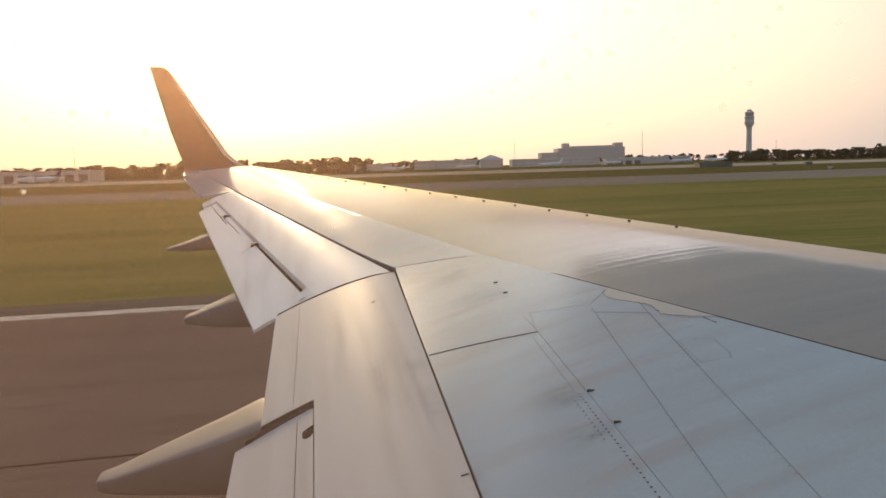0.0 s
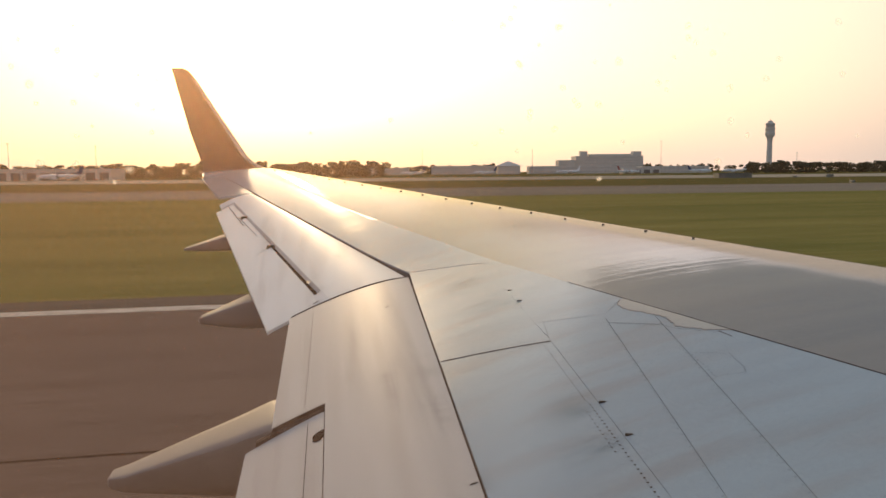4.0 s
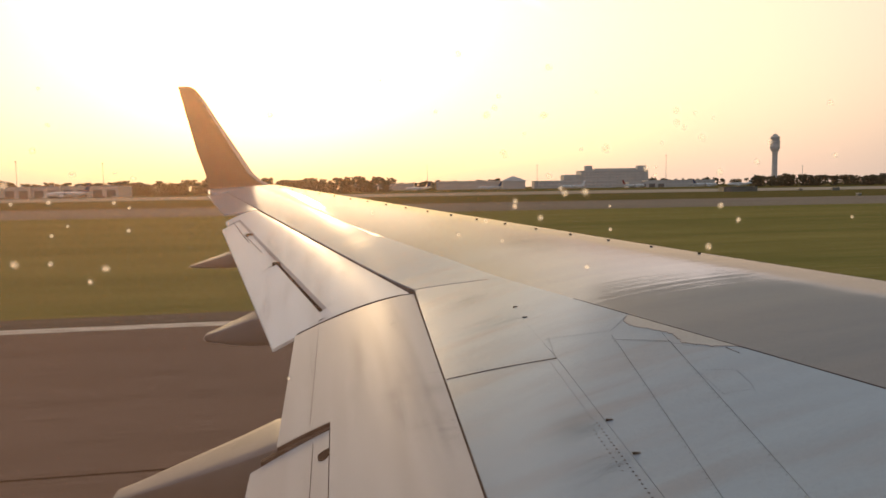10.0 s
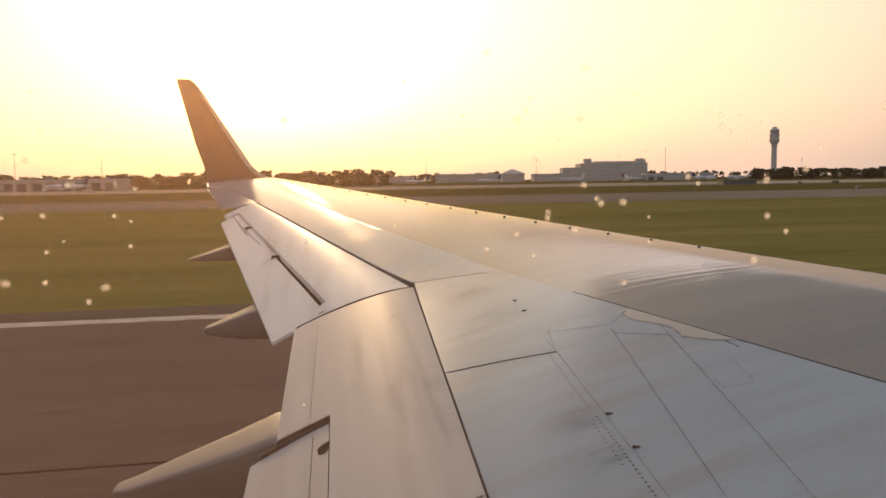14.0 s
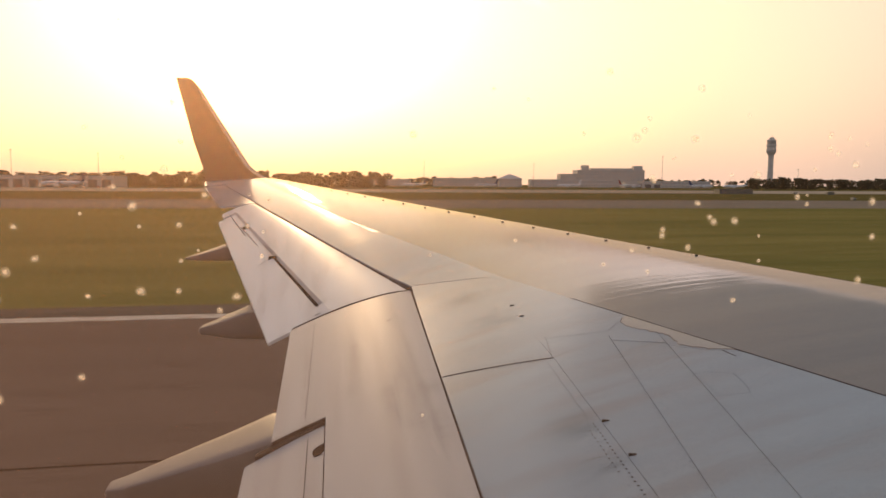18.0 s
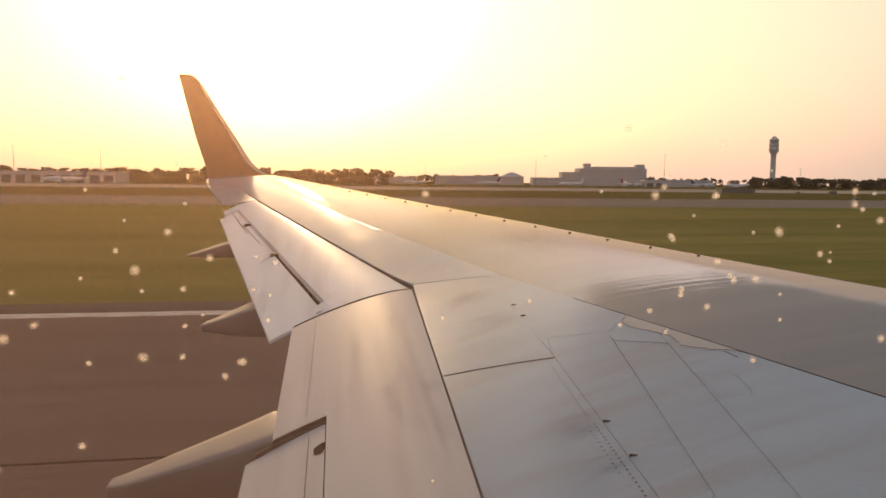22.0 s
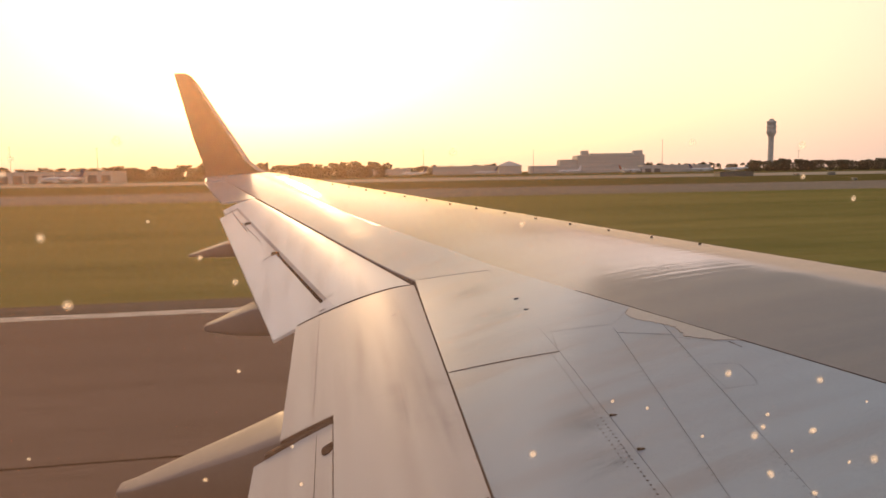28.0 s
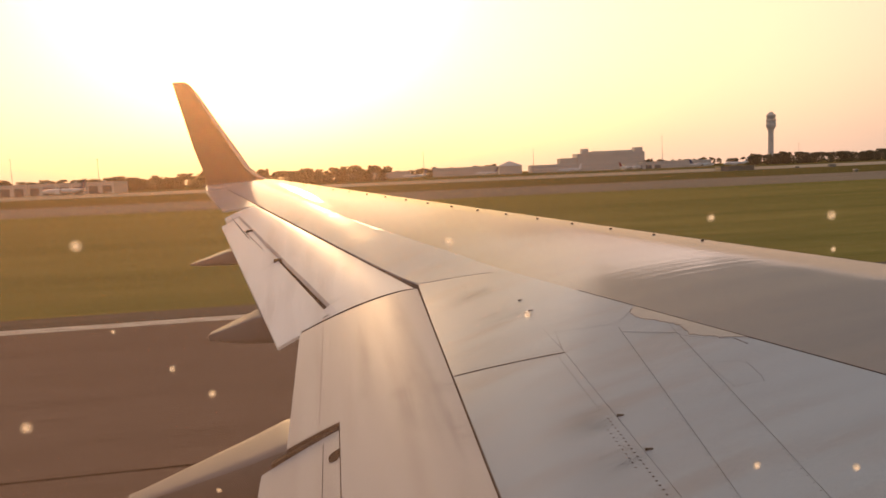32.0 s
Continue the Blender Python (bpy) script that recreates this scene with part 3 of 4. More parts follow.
for ya, yb in ((-0.35, 9.4), (9.4, 13.2), (13.2, TIP)):
    skin("skin_panel", ya, yb, spar_x, slat_x, WING_GRAY, 0.0, nx=30, label="bare gray skin panel with dull sheen", margin=0.0006)
for ya, yb in ((-0.35, 5.6), (5.6, 9.4), (9.4, 13.2), (13.2, TIP)):
    skin("slat", ya, yb, slat_x, nose_x, SLAT_GRAY, 0.0, nx=16, label="dull metal leading edge slat", margin=0.002)


def stud_row(bm, a, b, count, size, height=0.0015):
    """Flat round studs from plan point a to b on the wing's skin."""
    for k in range(count):
        u = k / max(1, count - 1)
        x, y = a[0] + (b[0] - a[0]) * u, a[1] + (b[1] - a[1]) * u
        z = (top_z(x, y) if x >= gap_x(y) else flap_z(y, (gap_x(y) - x) / flap_len(y))) + 0.004
        lo = [bm.verts.new((x + size * math.cos(t), y + size * math.sin(t), z)) for t in [math.pi * q / 3 for q in range(6)]]
        hi = [bm.verts.new((x + size * 0.8 * math.cos(t), y + size * 0.8 * math.sin(t), z + height)) for t in [math.pi * q / 3 for q in range(6)]]
        bm.faces.new(hi)
        for q in range(6):
            bm.faces.new((lo[q], lo[(q + 1) % 6], hi[(q + 1) % 6], hi[q]))


studs = bmesh.new()
for fn, y0, y1, n, size, off in ((spoiler_x, 4.66, 3.80, 24, 0.006, -0.055), (spoiler_x, 3.72, 2.45, 34, 0.0075, -0.045), (spoiler_x, 3.66, 3.22, 11, 0.0065, -0.085), (line_b, 4.8, 2.6, 40, 0.0035, -0.012), (line_c, 4.35, 2.5, 34, 0.0035, -0.012)):
    stud_row(studs, (fn(y0) + off, y0), (fn(y1) + off, y1), n, size)
stud_row(studs, (1.64, 5.09), (2.02, 4.905), 18, 0.006)
stud_row(studs, (0.93, 5.00), (1.56, 4.70), 26, 0.005)
stud_row(studs, (0.95, 5.065), (1.56, 4.775), 22, 0.0035)
stud_row(studs, (1.66, 5.10), (1.60, 4.78), 9, 0.006)
stud_row(studs, (2.06, 4.89), (2.24, 5.06), 9, 0.006)
stud_row(studs, (2.06, 4.66), (2.30, 4.42), 14, 0.005)
stud_row(studs, (1.70, 6.98), (1.86, 6.88), 8, 0.004)
# square access cover with rounded corners
for a, b, n, size in (((2.21, 3.91), (2.175, 3.60), 9, 0.0045), ((2.18, 3.585), (2.326, 3.542), 9, 0.0028), ((2.326, 3.542), (2.352, 3.60), 4, 0.0045), ((2.352, 3.60), (2.385, 3.80), 9, 0.004), ((2.37, 3.83), (2.24, 3.92), 8, 0.003)):
    stud_row(studs, a, b, n, size)
# riveted patch on the inboard flap
for a, b, n in (((0.515, 5.245), (0.862, 5.205), 15), ((0.515, 5.245), (0.500, 4.39), 20), ((0.545, 5.21), (0.53, 4.62), 14), ((0.500, 4.39), (0.80, 4.385), 13), ((0.548, 5.17), (0.575, 5.165), 3), ((0.475, 5.02), (0.472, 4.80), 5), ((0.522, 4.45), (0.79, 4.445), 6)):
    stud_row(studs, a, b, n, 0.0046)
tagged(part("rivets", studs, SOOTY, wing, "small dark rivets in rows"), kind="stuff")

# vortex tabs along the nose
tab = mesh_of(boxed(-0.018, 0.018, -0.006, 0.006, -0.03, 0.010, bevel=0.002), RUBBER, "vortex_tab")
for k in range(18):
    ty = 15.80 - 0.527 * k
    tx = 3.826 - (ty - 6.838) * 0.5205
    ob = new("vortex_tab", tab)
    ob.matrix_world = pose(tx, ty, top_z(tx, ty) + 0.004, 0, 0, 20)
    ob.parent = wing
# worn stencil on the skin, too small to read
for k, (u, w) in enumerate(((0.0, 0.022), (0.16, 0.016), (0.30, 0.020), (0.46, 0.012), (0.66, 0.018), (0.84, 0.022))):
    sx, sy = 2.515 + 0.016 * u, 4.128 - 0.125 * u
    mark = slab(bmesh.new(), [[(sx + d, sy + e, top_z(sx + d, sy + e) + 0.0045) for d in (-0.005, 0.005)] for e in (-w / 3, w / 3)], 0.002)
    part("stencil_bar", mark, SOOTY, wing)
# hinge latches on the spoiler line
for lx, ly in ((1.562, 3.705), (1.545, 3.315), (1.650, 6.00), (1.645, 5.68)):
    lb = bmesh.new()
    box(lb, -0.020, 0.020, -0.008, -0.004, -0.012, 0.005)
    box(lb, -0.020, 0.020, 0.004, 0.008, -0.012, 0.005)
    box(lb, 0.015, 0.020, -0.004, 0.004, -0.012, 0.004)
    ob = part("hinge_latch", lb, RUBBER, wing, "dark metal hinge latch")
    ob.matrix_world = pose(lx, ly, top_z(lx, ly) + 0.004, 0, 0, -18)


# dark seal along the spar line
seal = []
for k in range(51):
    sy = -0.3 + 6.1 * k / 50
    half_w = 0.0075 - 0.0065 * k / 50
    seal.append([(spar_x(sy) + d, sy, top_z(spar_x(sy), sy) + 0.006) for d in (-half_w, half_w)])
for ax, ay, bx, by, wide, ink in ((0.875, 5.040, 1.592, 4.712, 0.0055, GROOVE), (0.962, 7.465, 1.64, 7.023, 0.003, FAINT)):
    cut = []
    for k in range(13):
        x, y = ax + (bx - ax) * k / 12, ay + (by - ay) * k / 12
        cut.append([(x, y + d, top_z(x, y) + 0.0065) for d in (-wide, wide)])
    part("panel_joint", slab(bmesh.new(), cut, 0.012), ink, wing)
part("seal_strip", slab(bmesh.new(), seal, 0.012), GROOVE, wing, "dark rubber seal between white and gray skin")


def grime(x0, x1, y0, y1, lift, mat):
    """A thin film of soot over the skin."""
    grid = []
    for i in range(9):
        y = y0 + (y1 - y0) * i / 8
        row = []
        for j in range(7):
            x = x0 + (x1 - x0) * j / 6
            z = top_z(x, y) if x >= gap_x(y) else flap_z(y, (gap_x(y) - x) / flap_len(y))
            row.append((x, y, z + lift))
        grid.append(row)
    film = bmesh.new()
    vs = [[film.verts.new(p) for p in row] for row in grid]
    for i in range(8):
        for j in range(6):
            film.faces.new((vs[i][j], vs[i + 1][j], vs[i + 1][j + 1], vs[i][j + 1]))
    part("grime_stain", film, mat, wing, "faint dark soot stain", smooth=True)


grime_lift = 0.006
for gx0, gx1, gy0, gy1 in ((1.15, 1.62, 3.55, 3.98), (1.10, 1.60, 3.08, 3.52), (1.1, 1.75, 5.5, 6.1), (1.0, 1.62, 6.15, 6.9), (-0.3, 0.3, 8.5, 9.35), (-0.5, 0.1, 9.4, 10.6), (-0.8, -0.36, 8.0, 9.3), (-1.0, -0.4, 10.7, 12.4), (1.9, 3.0, 7.4, 8.9), (1.2, 2.4, 9.0, 10.8), (0.06, 0.50, 3.2, 7.4), (0.50, 0.745, 1.8, 7.3), (-0.25, 0.04, 5.0, 7.4), (0.66, 0.76, 2.6, 7.3)):
    grime_lift += 0.0004
    grime(gx0, gx1, gy0, gy1, grime_lift, RUNS if gx1 < 1.0 else SOOT)
# oily smudges at latches, rivets and gaps
for gx0, gx1, gy0, gy1 in ((1.30, 1.57, 3.58, 3.80), (1.26, 1.56, 3.18, 3.42), (1.40, 1.66, 5.60, 5.78), (1.42, 1.66, 5.92, 6.08), (0.40, 0.56, 4.30, 5.10), (0.34, 0.60, 4.82, 5.12), (0.62, 0.92, 4.72, 5.06), (0.74, 0.87, 2.6, 3.7), (0.66, 0.84, 3.9, 4.6), (0.12, 0.30, 5.05, 5.40), (0.22, 0.36, 5.2, 7.0), (1.20, 1.62, 6.5, 6.68), (-0.12, 0.16, 9.6, 9.8), (-0.35, -0.05, 10.2, 10.5), (0.16, 0.34, 8.55, 8.85), (0.10, 0.36, 9.0, 9.2), (-0.02, 0.16, 9.45, 9.72), (-0.45, -0.25, 11.3, 12.0), (-0.62, -0.40, 11.9, 12.6), (-0.10, 0.22, 7.7, 7.9)):
    grime_lift += 0.0003
    grime(gx0, gx1, gy0, gy1, grime_lift, SMUDGE)


# ---------- flaps ----------
def flap_sheet(y0, y1, q0, q1, lower=0.0, ny=24, nq=10, bend=0.0):
    grid = []
    for i in range(ny + 1):
        y = y0 + (y1 - y0) * i / ny
        row = []
        for j in range(nq + 1):
            q = q1 + (q0 - q1) * j / nq
            step = 0.047 if y > KINK else 0.013
            row.append((gap_x(y) - step - (flap_len(y) - step) * q, y, flap_z(y, q) - lower - bend * (q - q0)))
        grid.append(row)
    return grid


flap_out = part("outboard_flap", slab(bmesh.new(), flap_sheet(KINK + 0.012, 13.8, 0.0, 0.555), 0.07), FLAP_LIT_WHITE, airliner, "lowered white outboard flap with a slot", smooth=True)
part("aft_flap", slab(bmesh.new(), flap_sheet(KINK + 0.02, 13.43, 0.602, 1.0, 0.03), 0.035), FLAP_LIT_WHITE, flap_out, smooth=True)
# dark sheet under the slot, put in for its shade
part("slot_shade", slab(bmesh.new(), flap_sheet(KINK + 0.06, 13.5, 0.52, 0.66, 0.10), 0.02), GROOVE, flap_out, smooth=True)
part("vane", slab(bmesh.new(), flap_sheet(10.15, 13.4, 0.580, 0.603, 0.034), 0.02), FLAP_LIT_WHITE, flap_out)
part("slot_end", slab(bmesh.new(), flap_sheet(KINK + 0.014, KINK + 0.32, 0.553, 0.617, 0.001, ny=3, nq=3, bend=0.46), 0.05), FLAP_LIT_WHITE, flap_out, smooth=True)
part("slot_end", slab(bmesh.new(), flap_sheet(13.46, 13.80, 0.553, 0.86, 0.001, ny=3, nq=4, bend=0.03), 0.04), FLAP_LIT_WHITE, flap_out, smooth=True)
for by in (10.1, 12.2):
    bx = gap_x(by) - 0.047 - (flap_len(by) - 0.047) * 0.582
    bz = flap_z(by, 0.582)
    part("slot_bracket", boxed(bx - 0.075, bx + 0.035, by - 0.03, by + 0.03, bz - 0.075, bz - 0.012, bevel=0.006), RUBBER, flap_out, "dark hinge bracket in the flap slot")


def flap_line(y0, q0, y1, q1, wide, lower, mat, parent, lift=0.0025):
    """A thin line laid on a flap from (y0, q0) to (y1, q1)."""
    rows = []
    for k in range(17):
        y, q = y0 + (y1 - y0) * k / 16, q0 + (q1 - q0) * k / 16
        step = 0.047 if y > KINK else 0.013
        x = gap_x(y) - step - (flap_len(y) - step) * q
        d = (wide, 0) if abs(y1 - y0) > 0.4 else (0, wide)
        rows.append([(x - d[0], y - d[1], flap_z(y, q) - lower + lift), (x + d[0], y + d[1], flap_z(y, q) - lower + lift)])
    return part("panel_joint", slab(bmesh.new(), rows, 0.003), mat, parent)


flap_line(13.36, 0.70, 11.75, 0.70, 0.009, 0.03, GROOVE, flap_out)
flap_line(12.4, 0.675, 10.95, 0.645, 0.006, 0.03, SOOTY, flap_out)
flap_line(10.15, 0.605, 10.02, 0.80, 0.010, 0.03, SOOTY, flap_out)
flap_line(7.62, 0.60, 7.60, 0.65, 0.018, 0.03, GROOVE, flap_out, 0.004)
flap_in = part("inboard_flap", slab(bmesh.new(), flap_sheet(4.97, KINK - 0.012, 0.0, 1.0), 0.05), FLAP_SHADE_WHITE, airliner, "long white inboard flap with rivets and stains", smooth=True)
# shade beside the flap step, put in as a brown strip
part("edge_shade", slab(bmesh.new(), flap_sheet(4.925, 4.966, 0.687, 1.09, 0.028, ny=2), 0.03), SHADED, flap_in)
# added dark strip that draws the line between the two flaps
part("dark_end_strip", slab(bmesh.new(), flap_sheet(KINK + 0.001, KINK + 0.0115, 0.0, 0.83, 0.002, ny=1), 0.06), GROOVE, flap_out, "dark strip added along the flap's inner end")
# dark sheet below the hinge gap, put in for the shade there
part("gap_shade", slab(bmesh.new(), [[(gap_x(y) - w, y, flap_z(y, 0.0) - 0.022) for w in (0.10, 0.05, 0.004)] for y in [KINK + 0.02 + (13.75 - KINK) * k / 20 for k in range(21)]], 0.01), GROOVE, flap_out, "dark sheet painted as shade in the gap before the flap")
# the step's edge is darkened by an added strip in place of shade
part("dark_end_strip", slab(bmesh.new(), flap_sheet(4.957, 4.9685, 0.689, 0.998, 0.004, ny=1), 0.05), SHADED, flap_in, "dark strip painted as shade along the flap step")
part("fore_panel", slab(bmesh.new(), flap_sheet(-0.1, 4.968, 0.0, 0.687, 0.0, ny=16), 0.06), FLAP_SHADE_WHITE, flap_in, smooth=True)
part("lowered_panel", slab(bmesh.new(), flap_sheet(-0.1, 4.92, 0.694, 1.15, 0.036, ny=16, bend=0.05), 0.05), FLAP_SHADE_WHITE, flap_in, smooth=True)
seam = []
for k in range(25):
    y = -0.1 + 4.93 * k / 24
    x = gap_x(y) - 0.018 - (flap_len(y) - 0.018) * 0.785
    seam.append([(x + d, y, flap_z(y, 0.785) - 0.0381) for d in (-0.0022, 0.0022)])
part("panel_joint", slab(bmesh.new(), seam, 0.003), SOOTY, flap_in)
flap_line(5.05, 0.81, 7.40, 0.80, 0.0022, 0.0, FAINT, flap_in)
flap_line(6.60, 0.21, 6.585, 0.245, 0.005, 0.0, SOOTY, flap_in)
flap_line(3.42, 0.01, 3.41, 0.045, 0.004, 0.0, SOOTY, flap_in)
# no real hole: the opening's inner shade is a dark plate
hole = []
for oy, oa, ob_ in ((4.515, -0.030, 0.004), (4.54, -0.048, 0.014), (4.56, -0.044, 0.037), (4.58, -0.050, 0.037), (4.61, -0.046, 0.037), (4.635, -0.020, 0.034), (4.645, 0.012, 0.033)):
    hole.append([(x, oy, flap_z(oy, (gap_x(oy) - x) / flap_len(oy)) - 0.030) for x in (oa, (oa + ob_) / 2, ob_)])
part("actuator_opening", slab(bmesh.new(), hole, 0.004), GROOVE, flap_in, "dark plate painted as the shaded actuator opening in the flap")
part("actuator_rod", boxed(-0.022, 0.030, 4.545, 4.556, 3.418, 3.435, bevel=0.003), STEEL, flap_in)
aileron = part("aileron", slab(bmesh.new(), [[(gap_x(y) - 0.02 - (0.62 - 0.075 * (y - 13.8)) * q, y, base_z(y) - 0.12 * (0.62 - 0.075 * (y - 13.8)) * q) for q in (1, 0.8, 0.6, 0.4, 0.2, 0)] for y in [13.86 + 2.7 * k / 14 for k in range(15)]], 0.03), WING_WHITE, airliner, "white aileron at the wing's outer end", smooth=True)


# ---------- winglet ----------
def blade(rows, n=9, thick=0.09):
    """Sections from (nose x, tail x, y, z, lean) rows: thin lens shapes."""
    rings = []
    for xn, xt, y, z, lean in rows:
        c = xn - xt
        ring = []
        for k in range(n + 1):
            s = k / n
            h = thick * c * (s ** 0.5) * (1 - s) * 1.5
            ring.append((xn - c * s, y - h * math.sin(lean), z + h * math.cos(lean)))
        for k in range(n - 1, 0, -1):
            s = k / n
            h = -thick * c * (s ** 0.5) * (1 - s) * 1.5
            ring.append((xn - c * s, y - h * math.sin(lean), z + h * math.cos(lean)))
        rings.append(ring)
    return loft(bmesh.new(), rings)


half = math.pi / 2
tip_light = part("tip_light", boxed(-2.60, -2.50, 17.60, 17.66, 5.145, 5.215, bevel=0.012), RUBBER, airliner, "small dark light housing at the winglet's foot")
part("lens", boxed(-2.625, -2.595, 17.61, 17.65, 5.155, 5.205, bevel=0.008), EDGE, tip_light, "pale lamp lens")
winglet = part("winglet", blade([(-1.02, -2.565, 17.64, 5.19, 0.98), (-1.19, -2.585, 17.71, 5.27, 1.12), (-1.36, -2.60, 17.75, 5.36, 1.22), (-1.58, -2.66, 17.79, 5.56, 1.33), (-1.92, -2.85, 17.90, 6.10, 1.42), (-2.33, -3.02, 18.00, 6.74, 1.45), (-2.72, -3.19, 18.09, 7.38, 1.45), (-2.86, -3.235, 18.11, 7.56, 1.45), (-2.97, -3.25, 18.12, 7.62, 1.45)]), NAVY, airliner, "dark painted blended winglet", smooth=True)
part("leading_edge", blade([(xn + 0.014, xn - 0.15 * (xn - xt), y - 0.006, z, a) for xn, xt, y, z, a in ((-1.02, -2.565, 17.64, 5.19, 0.98), (-1.19, -2.585, 17.71, 5.27, 1.12), (-1.36, -2.60, 17.75, 5.36, 1.22), (-1.58, -2.66, 17.79, 5.56, 1.33), (-1.92, -2.85, 17.90, 6.10, 1.42), (-2.33, -3.02, 18.00, 6.74, 1.45), (-2.72, -3.19, 18.09, 7.38, 1.45))], thick=0.66), EDGE, winglet, "bright metal leading edge strip", smooth=True)
part("root", blade([(nose_x(TIP) - 0.05, -2.44, TIP, base_z(TIP) - 0.02, 0.1), (-0.62, -2.50, 17.0, base_z(TIP) + 0.03, 0.25), (-0.95, -2.53, 17.35, base_z(TIP) + 0.09, 0.6), (-1.03, -2.562, 17.63, 5.185, 0.97)]), WING_WHITE, winglet, "white blend between wing and winglet", smooth=True)


# ---------- flap track fairings ----------
def canoe(y, rows):
    """A long hull with a flat creased top, from (x, top, bottom, half width) rows, tail first."""
    dense, rings = [], []
    for (a, b) in zip(rows, rows[1:]):
        for k in range(4):
            dense.append([p + (q - p) * k / 4 for p, q in zip(a, b)])
    dense.append(rows[-1])
    for x, top, low, wide in dense:
        high, ring = top - low, []
        for u, h in ((0.0, 0.0), (0.42, 0.035), (0.70, 0.14), (0.86, 0.32), (0.95, 0.56), (1.0, 0.80), (1.0, 0.90), (0.975, 0.955), (0.90, 0.982), (0.6, 0.993), (0.3, 0.998)):
            ring.append((x, y - wide * u, low + high * h - 0.115 * wide * u))
        ring.append((x, y, top))
        ring += [(x, 2 * y - p[1], p[2] + 0.23 * (y - p[1])) for p in ring[10:0:-1]]
        rings.append(ring)
    return loft(bmesh.new(), rings)


for fy, rows in ((5.30, ((-1.505, 2.99, 2.965, 0.02), (-1.48, 3.025, 2.93, 0.07), (-1.38, 3.045, 2.895, 0.10), (-1.10, 3.140, 2.865, 0.15), (-0.63, 3.302, 2.82, 0.22), (-0.36, 3.405, 2.815, 0.255), (0.0, 3.44, 2.86, 0.25), (0.5, 3.36, 2.98, 0.20))),
                 (9.00, ((-1.425, 3.40, 3.375, 0.02), (-1.40, 3.435, 3.345, 0.06), (-1.27, 3.48, 3.325, 0.09), (-1.05, 3.57, 3.285, 0.14), (-0.85, 3.65, 3.27, 0.18), (-0.5, 3.70, 3.27, 0.22), (0.2, 3.72, 3.40, 0.19))),
                 (12.2, ((-2.125, 3.945, 3.93, 0.015), (-2.08, 3.965, 3.92, 0.045), (-1.85, 4.035, 3.905, 0.10), (-1.5, 4.15, 3.90, 0.15), (-1.1, 4.20, 3.92, 0.16), (-0.4, 4.20, 4.0, 0.14)))):
    part("flap_track_fairing", canoe(fy, rows), FAIRING, airliner, "gray canoe-shaped flap track fairing", smooth=True)

# ---------- fuselage and gear ----------
CY, CZ, RAD = -1.66, 4.75, 1.88


def hull_ring(x):
    return [(x, CY + RAD * math.cos(a), CZ + RAD * 1.06 * math.sin(a)) for a in [2 * math.pi * q / 64 for q in range(64)]]


hull = bmesh.new()
loft(hull, [hull_ring(x) for x in (-9, -6, -3, -0.22, 0.34, 3, 6, 9, 12, 14)], caps=True)
hull.faces.ensure_lookup_table()
gone = [f for f in hull.faces if abs(f.calc_center_median().x - 0.06) < 0.05 and f.calc_center_median().y > CY + 1.7 and 4.9 < f.calc_center_median().z < 5.5]
bmesh.ops.delete(hull, geom=gone, context="FACES")
part("fuselage", hull, FUSE, airliner, "white fuselage with a cabin window opening", smooth=True)
part("window_pane", boxed(-0.215, 0.335, 0.128, 0.131, 4.98, 5.44), PANE_VEIL, airliner, "acrylic cabin window with a warm glare veil put in")
# rain drops on the pane, thickest low on both sides
drop_rng = random.Random(11)
dome = bmesh.new()
loft(dome, [[(r * math.cos(2 * math.pi * k / 14), r * math.sin(2 * math.pi * k / 14), z) for k in range(14)] for r, z in ((1.0, 0.0), (0.85, 0.16), (0.5, 0.3), (0.05, 0.34))])
dome_mesh = mesh_of(dome, DROP, "water_drop", True)
DROP_SPREAD = ((-0.056, 0.020, 5.166, 0.010, 34, 0.62), (0.062, 0.020, 5.176, 0.008, 38, 0.62), (0.0, 0.055, 5.165, 0.016, 14, 0.55), (-0.085, 0.02, 5.225, 0.010, 12, 0.6), (0.02, 0.03, 5.222, 0.010, 10, 0.6))
for cx, sx, cz, sz, count, size in DROP_SPREAD:
    for k in range(count):
        d = new("water_drop", dome_mesh)
        r = size * 0.0015 * drop_rng.uniform(0.45, 1.2)
        d.matrix_world = pose(drop_rng.gauss(cx, sx) + 0.022, 0.1275, drop_rng.gauss(cz, sz), 90, drop_rng.uniform(-30, 30), 0) @ Matrix.Diagonal((r, r * drop_rng.uniform(0.8, 1.2), r, 1))
        tagged(d, "small clear rain drop on the cabin window", "water drop", "rain drops on the window")
gear = bmesh.new()
box(gear, 0.6, 0.85, -0.4, -0.15, 0.4, 3.2)
part("main_gear_leg", gear, STEEL, airliner)
for wy in (-0.75, 0.05):
    ring = [[(0.72 + 0.5 * r * math.cos(a), wy + d, 0.5 + 0.5 * r * math.sin(a)) for a in [2 * math.pi * q / 28 for q in range(28)]] for r, d in ((0.5, 0.02), (0.92, 0.02), (1, 0.08), (1, 0.28), (0.92, 0.34), (0.5, 0.34))]
    part("tyre", loft(bmesh.new(), ring), RUBBER, airliner)


# ---------- airport: u runs across the camera's view, v along it; things are placed to fit that view ---
VIEW_YAW = radians(9.63)


def site(u, v, z=0.0, turn=0.0):
    return pose(u * math.cos(VIEW_YAW) + v * math.sin(VIEW_YAW), v * math.cos(VIEW_YAW) - u * math.sin(VIEW_YAW), z, 0, 0, -9.63 + turn)


def placed(name, u, v, label, category, group="", turn=0.0):
    ob = thing(name, label, category, group)
    ob.matrix_world = site(u, v, 0.0, turn)
    return ob


